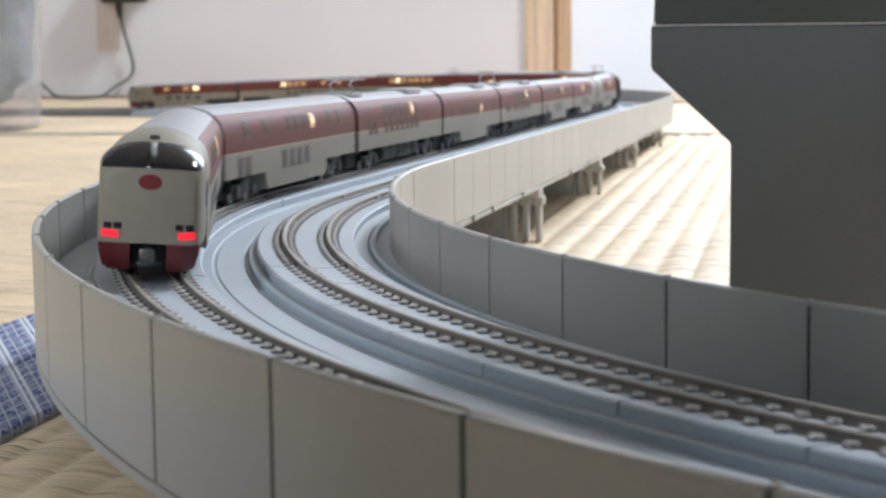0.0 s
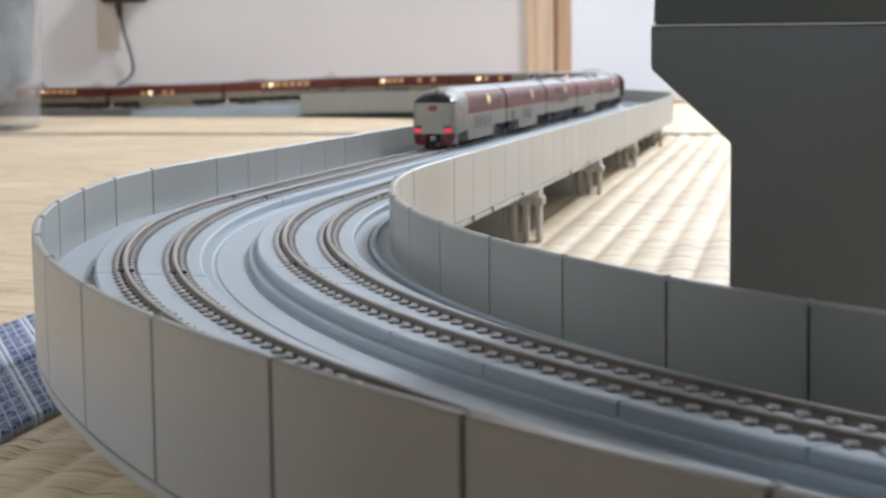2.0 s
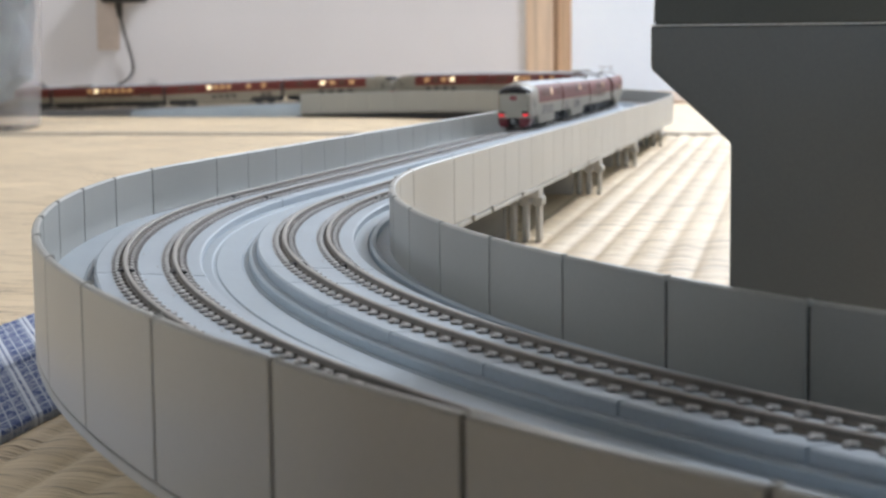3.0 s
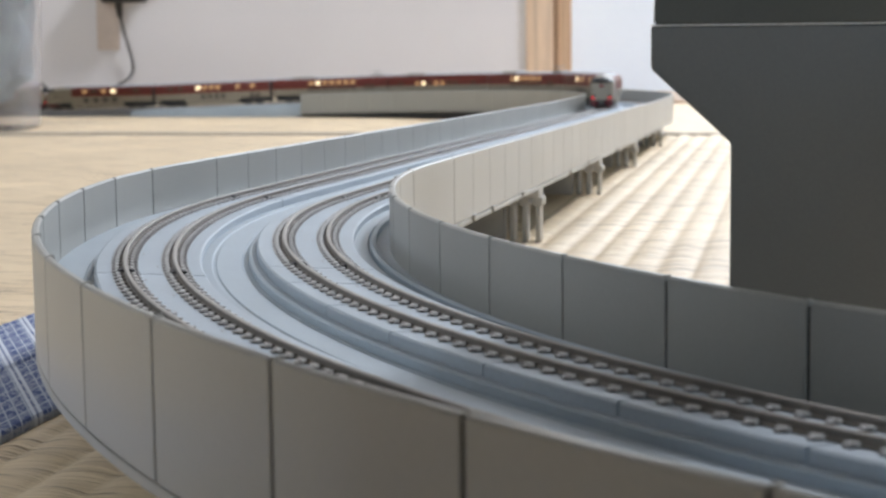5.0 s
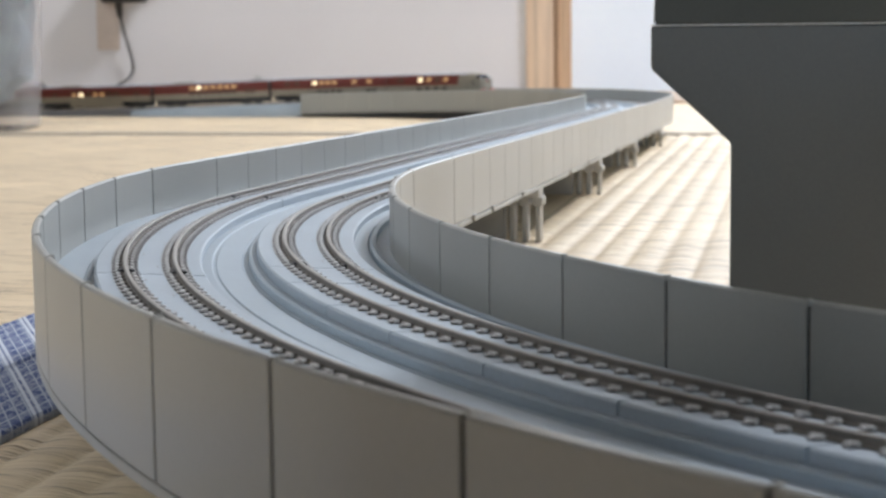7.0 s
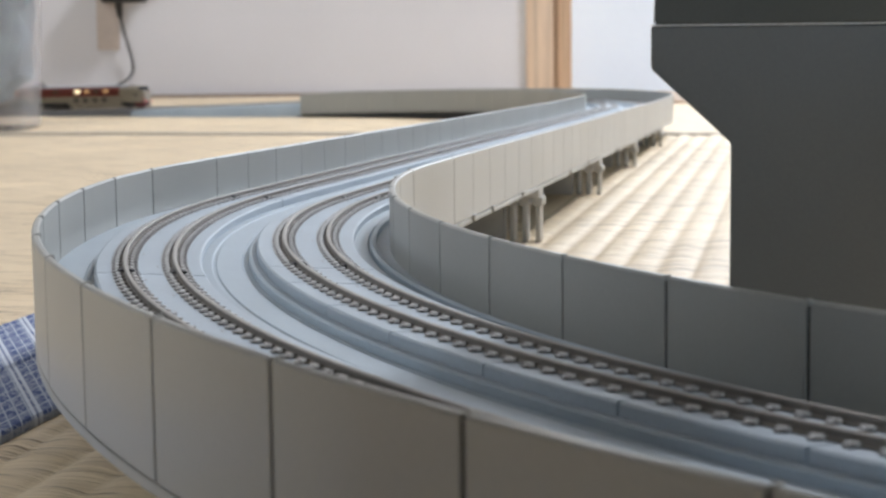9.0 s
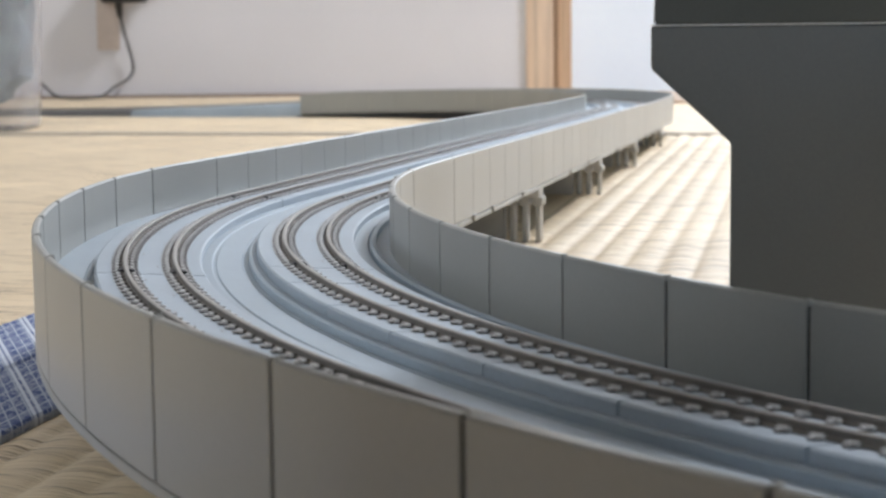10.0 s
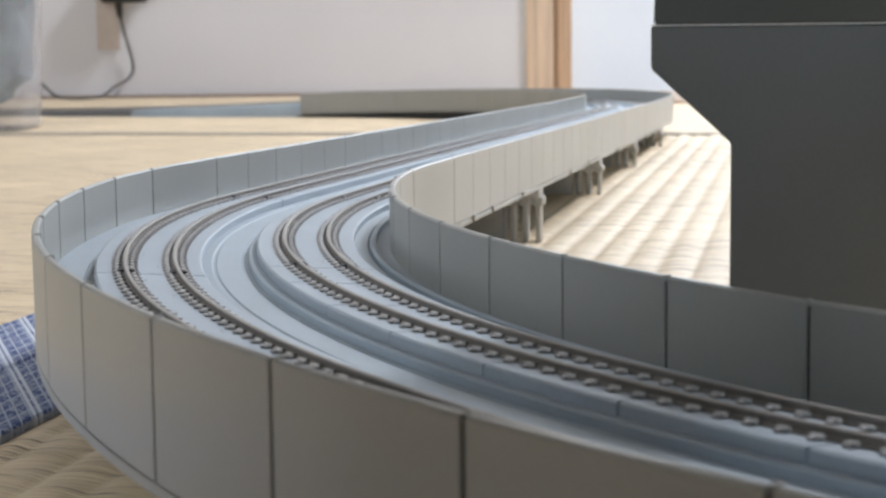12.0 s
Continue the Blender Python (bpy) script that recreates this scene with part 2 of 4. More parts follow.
E1 = (Vector((CX - R_NEAR * math.cos(TH), CY + R_NEAR * math.sin(TH))), math.pi / 2 - TH)
E2 = ahead(*E1, S2 - S1)
E3 = turn_left(*E2, R_FAR, A_FAR)
E4 = ahead(*E3, S4 - S3)
E5 = turn_left(*E4, R_BACK, A_BACK)


def centre(s):
    """Place and heading of the outer track's centre line at s."""
    if s < S1:
        a = s / R_NEAR
        return Vector((CX - R_NEAR * math.cos(a), CY + R_NEAR * math.sin(a))), math.pi / 2 - a
    if s < S2:
        return ahead(*E1, s - S1)
    if s < S3:
        return turn_left(*E2, R_FAR, (s - S2) / R_FAR)
    if s < S4:
        return ahead(*E3, s - S3)
    if s < S5:
        return turn_left(*E4, R_BACK, (s - S4) / R_BACK)
    return ahead(*E5, s - S5)


GRADE = ((-2000, 0.0), (84, 0.0), (500, -4.1), (900, -7.7), (1279, -8.5), (1476, -10.9), (1660, -15.3), (1831, -21.8), (1975, -24.6), (2100, -24.9), (9000, -24.9))


def rail_z(s):
    for (a, za), (b, zb) in zip(GRADE, GRADE[1:]):
        if s <= b:
            return za + (zb - za) * (s - a) / (b - a)
    return GRADE[-1][1]


def level(s):
    return sum(rail_z(s + d) for d in (-60, -30, 0, 30, 60)) / 5


def cant(s):
    return 0.07 * min(1.0, max(0.0, (90.0 - s) / 90.0))


def floor_z(y):
    return -40.3 + 0.0042 * y


def at(s, o, h=0.0, k=0.0):
    """Point at s, o to the outer side, h above the rails; k: arm of the cant."""
    p, a = centre(s)
    return Vector((p.x - math.sin(a) * o, p.y + math.cos(a) * o, level(s) + h + cant(s) * k))


def steps(a, b):
    out, s = [a], a
    while s < b - 1e-6:
        curved = s < S1 or S2 <= s < S3 or S4 <= s < S5
        s = min(b, s + (5.0 if s < S1 else 14.0 if curved else 30.0))
        for edge in (S1, S2, S3, S4, S5):
            if out[-1] < edge - 1e-6 < s - 1e-6:
                s = edge
        out.append(s)
    return out


def sweep(profile, a, b, bm=None):
    """Run a closed section of (o, h, k) along the line from a to b."""
    bm = bm or bmesh.new()
    return loft(bm, [[at(s, *v) for v in profile] for s in steps(a, b)])


# ---------------------------------------------------------------- room
def room():
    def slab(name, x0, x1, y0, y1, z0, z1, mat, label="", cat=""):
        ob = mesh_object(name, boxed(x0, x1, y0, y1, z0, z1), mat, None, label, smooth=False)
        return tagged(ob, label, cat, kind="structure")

    wy = WINDOW_Y * 1000
    # back wall with its window opening above the view
    paper = "pale beige papered wall behind the track"
    slab("wall_north", -2300, 173, wy, wy + 90, -60, 2300, M_WALL, paper, "wall")
    white = "plain white panel beside the wooden post"
    slab("wall_north_low", 196, 2300, wy + 4, wy + 90, -60, 350, M_WALL_WHITE, white, "wall")
    slab("wall_north_upper", 196, 2300, wy + 4, wy + 90, 2000, 2300, M_WALL_WHITE, white, "wall")
    slab("wall_north_strip", 196, 250, wy + 4, wy + 90, 350, 2000, M_WALL_WHITE, white, "wall")
    slab("wall_north_end", 1250, 2300, wy + 4, wy + 90, 350, 2000, M_WALL_WHITE, white, "wall")
    slab("wall_east", 2300, 2390, -1500, wy + 90, -60, 2300, M_PANELLING, "pale wood-panelled side wall", "wall")
    slab("wall_west", -2390, -2300, -1500, wy + 90, -60, 2300, M_PANELLING, "pale wood-panelled side wall", "wall")
    dark = "dark wood-panelled wall"
    slab("wall_south", -750, 500, -1590, -1500, -60, 2300, M_PANELLING_DARK, dark, "wall")
    slab("wall_south_side", 750, 2390, -1590, -1500, -60, 2300, M_PANELLING_DARK, dark, "wall")
    slab("wall_south_sill", 500, 750, -1590, -1500, -60, 350, M_PANELLING_DARK, dark, "wall")
    slab("wall_south_head", 500, 750, -1590, -1500, 1550, 2300, M_PANELLING_DARK, dark, "wall")
    slit = tagged(new("window_3"), "narrow aluminium window in the dark panelled wall", "window", kind="structure")
    for x0, x1, z0, z1 in ((500, 512, 350, 1550), (738, 750, 350, 1550), (512, 738, 350, 365), (512, 738, 1535, 1550)):
        part("window_frame", boxed(x0, x1, -1580, -1545, z0, z1, bevel=2), M_GLASS_FRAME, slit)
    slab("wall_south_end", -2390, -1750, -1590, -1500, -60, 2300, M_PANELLING_DARK, dark, "wall")
    slab("wall_south_low", -1750, -750, -1590, -1500, -60, 400, M_PANELLING_DARK, dark, "wall")
    slab("wall_south_upper", -1750, -750, -1590, -1500, 1800, 2300, M_PANELLING_DARK, dark, "wall")
    side_win = tagged(new("window_2"), "aluminium sliding window in the dark panelled wall", "window", kind="structure")
    for x0, x1, z0, z1 in ((-1750, -1710, 400, 1800), (-790, -750, 400, 1800), (-1710, -790, 400, 435), (-1710, -790, 1765, 1800), (-1265, -1235, 435, 1765)):
        part("window_frame", boxed(x0, x1, -1580, -1545, z0, z1, bevel=2), M_GLASS_FRAME, side_win)
    # unseen block added behind the view to keep light off the near track
    slab("wall_projection", -200, 105, -1500, -30, -60, 2300, M_PANELLING_DARK, "unseen dark wall block added to shade the near track", "wall")
    ob = mesh_object("ceiling", boxed(-2390, 2390, -1590, wy + 90, 2300, 2360), M_CEILING, smooth=False)
    tagged(ob, "pale wooden board ceiling", "ceiling", kind="structure")
    # window frame and pane
    win = tagged(new("window_1"), "aluminium sliding window with clear panes", "window", kind="structure")
    for x0, x1, z0, z1 in ((250, 285, 350, 2000), (1215, 1250, 350, 2000), (285, 1215, 350, 385), (285, 1215, 1965, 2000), (735, 765, 385, 1965)):
        part("window_frame", boxed(x0, x1, wy + 45, wy + 80, z0, z1, bevel=2), M_GLASS_FRAME, win)
    # wooden post, with a darker rounded edge strip
    post = tagged(new("post"), "light wooden corner post with a darker edge strip", "post", kind="structure")
    k = wy / 3047.5
    part("post_face", boxed(150 * k, 197 * k, wy - 8, wy + 20, -60, 2300, bevel=2), M_WOOD, post)
    part("post_groove", boxed(196 * k, 206 * k, wy - 4, wy + 20, -60, 2300), M_WOOD_DARK, post)
    part("post_edge", boxed(205 * k, 229 * k, wy - 11, wy + 20, -60, 2300, bevel=3), wood_material("post_strip_wood", (0.68, 0.48, 0.33), (14, 14, 0.8)), post)
    b = mesh_object("baseboard", boxed(-2300, 128, wy - 12, wy - 1, -60, floor_z(wy) + 5, bevel=1), M_BASE)
    tagged(b, "thin dark wooden strip along the foot of the wall", "baseboard", kind="structure")
    t = mesh_object("threshold", boxed(210, 2290, wy - 480, wy - 2, -60, floor_z(wy) + 2.5, bevel=1), M_SILL)
    tagged(t, "light wooden threshold board on the floor", "threshold", kind="structure")
    lamp = tagged(new("ceiling_lamp"), "square white ceiling lamp with glowing diffuser", "ceiling lamp")
    part("frame", boxed(1060, 1640, 1610, 2190, 2280, 2300, bevel=4), M_WOOD, lamp)
    part("diffuser", boxed(1080, 1620, 1630, 2170, 2268, 2280, bevel=4), M_LAMP, lamp)


def tatami():
    """Mats: ribbed rush weave in relief near the track, plain far off, with blue edging where two mats meet."""
    h = 0.2038
    u, v = Vector((math.cos(h), -math.sin(h))), Vector((math.sin(h), math.cos(h)))  # across, along the edging
    origin = Vector((-85, 385))

    def weave(a, b):
        rib = abs(math.sin(math.pi * (a - 8.5) / 13.0))
        row = math.floor((a - 8.5) / 13.0)
        lump = math.sin(2 * math.pi * (b / 17.0 + 0.5 * (row % 2)))
        return (1.15 * rib ** 0.7 + 0.38 * lump * rib) * min(1.0, max(0.0, a / 5.0))

    def mat_mesh(name, a0, a1, b0, b1, da, db, relief):
        na, nb = max(1, round((a1 - a0) / da)), max(1, round((b1 - b0) / db))
        verts, faces = [], []
        for j in range(nb + 1):
            b = b0 + (b1 - b0) * j / nb
            for i in range(na + 1):
                a = a0 + (a1 - a0) * i / na
                q = origin + u * a + v * b
                z = floor_z(q.y) + (weave(a, b) - 0.9 if relief else 0.0)
                verts.append((q.x * MM, q.y * MM, z * MM))
        for j in range(nb):
            for i in range(na):
                k = j * (na + 1) + i
                faces.append((k, k + 1, k + na + 2, k + na + 1))
        me = bpy.data.meshes.new(name)
        me.from_pydata(verts, [], faces)
        me.polygons.foreach_set("use_smooth", [True] * len(faces))
        me.materials.append(M_TATAMI)
        if not relief:
            bm = bmesh.new()
            bm.from_mesh(me)
            wall_y = WINDOW_Y + 0.06
            for co, no in (((2.36, 0, 0), (1, 0, 0)), ((-2.36, 0, 0), (-1, 0, 0)), ((0, wall_y, 0), (0, 1, 0)), ((0, -1.56, 0), (0, -1, 0))):
                bmesh.ops.bisect_plane(bm, geom=bm.verts[:] + bm.edges[:] + bm.faces[:], plane_co=co, plane_no=no, clear_outer=True)
            bm.to_mesh(me)
            bm.free()
        return new(name, me)

    tag = dict(category="tatami mat", kind="structure")
    seam = 1130
    tagged(mat_mesh("tatami_floor_near", 0, 420, -420, seam, 1.35, 4.2, True), "pale straw tatami mat with a ribbed rush weave", **tag)
    tagged(mat_mesh("tatami_floor_side", -1600, -64, -420, seam, 4.0, 12.0, False), "pale straw tatami mat beside the track", **tag)
    tagged(mat_mesh("tatami_floor_wide", 420, 2900, -2600, seam, 60, 60, False), "pale straw tatami mat", **tag)
    tagged(mat_mesh("tatami_floor_back", -2800, 2600, seam + 7, 3000, 60, 60, False), "pale straw tatami mats along the wall", **tag)
    tagged(mat_mesh("tatami_floor_behind", -2900, 420, -2600, -420, 60, 60, False), "pale straw tatami mats", **tag)
    tagged(mat_mesh("tatami_floor_west", -2900, -1600, -420, seam, 60, 60, False), "pale straw tatami mats", **tag)
    # cross edging between the mats
    bm = bmesh.new()
    loft(bm, [[Vector((*(origin + u * a + v * b), floor_z((origin + u * a + v * b).y) + d)) for b, d in ((seam - 20, 0.6), (seam + 22, 0.6), (seam + 22, -12), (seam - 20, -12))] for a in (-2150, 2250)])
    g = mesh_object("tatami_edging", bm, material("brown_edging", (0.30, 0.25, 0.19), 0.8, grain=0.15, scale=600))
    tagged(g, "dull brown cloth edging between two tatami mats", "mat edging", kind="structure")
    # two bands of blue edging, side by side
    for a0, a1 in ((-64, -32.4), (-31.6, 0)):
        bm = bmesh.new()
        rows = []
        for b in range(-420, seam, 30):
            ring = []
            for a, d in ((a0, -6), (a0, 0.8), (a0 + 0.7, 1.4), (a1 - 0.7, 1.4), (a1, 0.8), (a1, -6)):
                ring.append((a, b, d))
            rows.append(ring)
        z0 = floor_z(origin.y)
        loft(bm, rows)
        e = mesh_object("tatami_edging", bm, M_BROCADE)
        slope = math.atan(0.0042 * math.cos(h))
        e.matrix_world = Matrix.Translation((origin.x * MM, origin.y * MM, z0 * MM)) @ Matrix.Rotation(-h, 4, "Z") @ Matrix.Rotation(slope, 4, "X")
        tagged(e, "blue woven tatami edging with white checks", "mat edging", kind="structure")


room()
tatami()
# ---------------------------------------------------------------- viaduct
S_BEGIN, S_WALL_END = -620.0, 1664.0
O_OUT, O_IN = 22.0, -53.5
TOP, FOOT = 8.7, -12.0


def track_deck():
    """The double-track deck: girder, walkways, channel and slabs under the rails."""
    via = tagged(new("viaduct_deck"), "light grey plastic double-track model viaduct deck", "viaduct", kind="structure")
    sec = ((21.2, -11.8, 0), (21.2, -4.0, 0), (-12.5, -3.7, 0), (-12.75, -4.0, 0), (-13.3, -4.0, 0), (-13.55, -3.75, 0), (-18.9, -4.1, 0), (-19.15, -4.4, 0),
           (-19.6, -4.4, 0), (-19.85, -4.2, 0), (-46.5, -4.6, 0), (-52.7, -4.9, 0), (-52.7, -11.8, 0))
    part("girder", sweep(sec, S_BEGIN, S_WALL_END), M_DECK, via)
    # outer track's slab, in lengths
    slab_o = ((10.8, -4.5, 0), (10.8, -1.75, 10.8), (10.4, -1.45, 10.4), (-10.1, -1.45, -10.1), (-10.4, -1.75, -10.4), (-10.6, -4.5, 0))
    ledge = ((-46.8, -4.9, 0), (-46.8, -4.0, 0), (-46.0, -3.6, 0), (-20.9, -2.9, 5), (-20.4, -3.2, 5), (-20.4, -4.5, 0))
    slab_i = ((-44.0, -4.5, 0), (-43.8, -1.75, -10.8), (-43.4, -1.45, -10.4), (-22.5, -1.45, 10.5), (-22.1, -1.75, 10.9), (-22.1, -4.5, 3))
    cuts = [-112.0 - 31.5 * k for k in range(12, -1, -1)] + [-86.0, 84.0, 332.0, 580.0, 828.0, 1041.0, 1228.0, 1446.0, 1664.0]
    for a, b in zip(cuts, cuts[1:]):
        part("slab", sweep(slab_i, a + 0.3, b - 0.3), M_SLAB, via)
    cuts = [-500.0, -289.0, -86.0, 84.0, 332.0, 580.0, 828.0, 1041.0, 1228.0, 1446.0, 1664.0]
    for a, b in zip(cuts, cuts[1:]):
        part("slab", sweep(slab_o, a + 0.3, b - 0.3), M_SLAB, via)
        part("ledge", sweep(ledge, a + 0.15, b - 0.15), M_DECK, via)
    # small moulded slots in the slabs between the rails
    for o in (0.0, -33.0):
        for k in range(17):
            s = -285 + 21.0 * k
            e = o + (1.6 if k % 2 else -1.4)
            part("slot", sweep(((e - 0.14, -1.46, e - o), (e - 0.14, -1.41, e - o), (e + 0.14, -1.41, e - o), (e + 0.14, -1.46, e - o)), s, s + 2.6), M_ROOF_KIT, via)
    # raised inner kerb lines beside the inner barrier
    part("kerb", sweep(((-47.4, -4.9, 0), (-47.4, -3.4, 0), (-48.0, -3.1, 0), (-48.8, -3.4, 0), (-48.8, -4.9, 0)), S_BEGIN, S_WALL_END), M_DECK, via)
    part("kerb", sweep(((13.2, -4.7, 0), (13.2, -3.8, 0), (12.6, -3.4, 0), (11.8, -3.6, 0), (11.8, -4.7, 0)), S_BEGIN, S_WALL_END), M_DECK, via)
    # dark block standing in for shade under the far end, where the deck comes close to the floor
    shade_rings = []
    for s in steps(1300.0, S_WALL_END):
        f = floor_z(centre(s)[0].y) - level(s)
        shade_rings.append([at(s, o, h) for o, h in ((17.0, f), (17.0, -11.9), (-48.0, -11.9), (-48.0, f))])
    part("packing", loft(bmesh.new(), shade_rings), M_CORE, via)
    # bottom flange and its small tabs
    for o, d in ((O_OUT, 1), (O_IN, -1)):
        part("flange", sweep(((o - 1.2 * d, -12.35, 0), (o - 1.2 * d, -14.0, 0), (o - 0.1 * d, -14.0, 0), (o + 0.05 * d, -13.8, 0), (o + 0.05 * d, -12.45, 0), (o - 0.05 * d, -12.35, 0)), S_BEGIN, S_WALL_END), M_PANEL, via)
    for s in [150, 186, 252, 390, 460, 600]:
        part("tab", sweep(((O_IN - 0.02, -11.6, 0), (O_IN - 0.7, -11.8, 0), (O_IN - 0.7, -13.6, 0), (O_IN - 0.02, -13.6, 0)), s, s + 4.5), M_GIRDER, via)


def barrier(name, o, d, joints, label):
    """A noise barrier: a thin dark core with panels on it, open joints between them and a rounded cap."""
    wall = tagged(new(name), label, "noise barrier", kind="structure")
    a, b = joints[0], joints[-1]
    part("core", sweep(((o - 0.95 * d, FOOT, 0), (o - 0.95 * d, TOP - 0.7, 0), (o - 0.45 * d, TOP - 0.7, 0), (o - 0.45 * d, FOOT, 0)), a, b), M_CORE, wall)
    for s0, s1 in zip(joints, joints[1:]):
        g = 0.42 if s0 < S1 else 0.16
        sec = ((o - 1.4 * d, -4.9, 0), (o - 1.4 * d, TOP - 0.35, 0), (o - 1.05 * d, TOP, 0), (o - 0.35 * d, TOP, 0), (o, TOP - 0.35, 0), (o, FOOT, 0),
               (o - 0.4 * d, FOOT, 0), (o - 0.4 * d, TOP - 1.0, 0), (o - 1.0 * d, TOP - 1.0, 0), (o - 1.0 * d, -4.9, 0))
        part("panel", sweep(sec, s0 + g, s1 - g), M_PANEL, wall)
        # small peg that locks two panels at the top
        if s1 > S1:
            continue
        p = at(s1, o - 1.15 * d, TOP - 0.2)
        r = math.degrees(centre(s1)[1])
        bm = boxed(-0.4, 0.4, -0.45, 0.45, -0.5, 0.45, bevel=0.15)
        peg = part("peg", bm, M_PANEL, wall)
        peg.matrix_local = pose(p.x * MM, p.y * MM, p.z * MM, 0, 0, r)


def joint_list(first, arc_step, s_from, straight_step):
    out = []
    s = first
    while s > S_BEGIN + arc_step:
        s -= arc_step
    while s < S1 - 6:
        out.append(s)
        s += arc_step
    s = s_from
    while s < S2:
        out.append(s)
        s += straight_step
    while s < S_WALL_END - 15:
        out.append(s)
        s += 31.0
    return [S_BEGIN] + [v for v in out if v > S_BEGIN + 8] + [S_WALL_END]


def rails():
    """Four rails; each is web and foot with a worn head on it."""
    for o, arm in ((4.9, 4.9), (-4.9, -4.9), (-33 + 4.9, 4.9), (-33 - 4.9, -4.9)):
        rail = tagged(new("rail"), "brown metal model rail with a worn bright head", "rail", group="rails of the double track")
        end = 4560.0 if o > -10 else 2300.0
        web = ((o - 0.95, -1.46, arm), (o - 0.95, -1.2, arm), (o - 0.36, -0.95, arm), (o - 0.36, -0.6, arm), (o - 0.42, -0.45, arm), (o - 0.42, -0.12, arm),
               (o + 0.42, -0.12, arm), (o + 0.42, -0.45, arm), (o + 0.36, -0.6, arm), (o + 0.36, -0.95, arm), (o + 0.95, -1.2, arm), (o + 0.95, -1.46, arm))
        part("web", sweep(web, -610, end), M_RAIL, rail)
        head = ((o - 0.4, -0.12, arm), (o - 0.27, 0.05, arm), (o + 0.27, 0.05, arm), (o + 0.4, -0.12, arm))
        part("head", sweep(head, -610, end), M_RAIL_TOP, rail)
        # black joiners where two lengths of track meet
        for s in (-289.0, -86.0, 84.0, 332.0, 580.0, 828.0):
            for e in (-1, 1):
                part("rail_joiner", sweep(((o + e * 0.3, -1.4, arm), (o + e * 1.7, -1.4, arm), (o + e * 1.6, -0.7, arm), (o + e * 0.5, -0.4, arm)), s - 1.8, s + 1.8), M_BLACK, rail)


def fastener_mesh(name, bm, mat):
    me = bpy.data.meshes.new(name)
    bm.to_mesh(me)
    bm.free()
    me.materials.append(mat)
    return me


def fasteners():
    """Rail fasteners at even steps: a dark pad under the rail with two pale clips that stand out on both sides."""
    pad = boxed(-0.55, 0.55, -2.45, 2.45, -1.6, -1.2)
    box(pad, -0.3, 0.3, -1.1, -0.5, -1.2, -0.8)
    box(pad, -0.3, 0.3, 0.5, 1.1, -1.2, -0.8)
    me_pad = fastener_mesh("fastener", pad, M_FAST)
    clip = bmesh.new()
    for e in (-1, 1):
        box(clip, -0.85, 0.85, e * 1.5 - 0.35, e * 1.5 + 0.35, -1.22, -0.78)
        box(clip, -0.32, 0.32, e * 2.1 - 0.6, e * 2.1 + 0.6, -1.25, -0.98)
    me_clip = fastener_mesh("clip", clip, M_CLIP)
    bed = tagged(new("rail_fastenings"), "rows of dark rail fasteners with pale clips", "rail fasteners", kind="structure")
    rest, rest_clip = ([], []), ([], [])
    base_pad = [(v.co.copy()) for v in me_pad.vertices], [tuple(p.vertices) for p in me_pad.polygons]
    base_clip = [(v.co.copy()) for v in me_clip.vertices], [tuple(p.vertices) for p in me_clip.polygons]
    for o, arm, ratio in ((4.9, 4.9, 1.0), (-4.9, -4.9, 1.0), (-28.1, 4.9, 0.93), (-37.9, -4.9, 0.91)):
        s = -560.0
        while s < 1640:
            near = -285 < s < -85
            p = at(s, o, 0, arm)
            roll = math.degrees(math.atan(cant(s)))
            m = pose(p.x * MM, p.y * MM, p.z * MM, roll, 0, math.degrees(centre(s)[1]))
            if near:
                f = new("fastener", me_pad)
                f.parent = bed
                f.matrix_local = m
                c = new("clip", me_clip)
                c.parent = f
            else:
                for (vs, fs), (bv, bf) in ((rest, base_pad), (rest_clip, base_clip)):
                    k = len(vs)
                    vs.extend((m @ v)[:] for v in bv)
                    fs.extend(tuple(k + i for i in f) for f in bf)
            s += 4.7 / ratio if s < S1 else 4.7
    for name, (vs, fs), mat in (("fastener_row", rest, M_FAST), ("clip_row", rest_clip, M_CLIP)):
        me = bpy.data.meshes.new(name)
        me.from_pydata(vs, [], fs)
        me.materials.append(mat)
        ob = new(name, me)
        ob.parent = bed
        tagged(ob, kind="stuff")


def pier(s):
    """A pier: cap beam with brackets, a solid core and clusters of slim columns at both ends."""
    top = level(s) - 13.9
    p, a = centre(s)
    foot = floor_z(p.y)
    ob = tagged(new("pier"), "short beige-grey plastic viaduct pier on the mat", "pier", group="piers under the viaduct")
    ob.matrix_world = pose(p.x * MM, p.y * MM, foot * MM, 0, 0, math.degrees(a))
    h = top - foot
    part("cap_beam", boxed(-6, 6, -53.8, 22.2, h - 3.2, h, bevel=0.4), M_PIER, ob)
    part("core", boxed(-4.0, 4.0, -39, 8, 0, h - 3.2, bevel=0.5), M_PIER, ob)
    for y in (-53.0, -47.6, -42.4, 10.5, 15.6, 21.0):
        bm = boxed(-4.6, 4.6, y - 0.9, y + 0.9, 0.0, h - 3.0, bevel=0.3)
        box(bm, -5.2, 5.2, y - 2.0, y + 2.0, h - 6.5, h - 3.0, bevel=0.2)
        part("column", bm, M_PIER, ob)


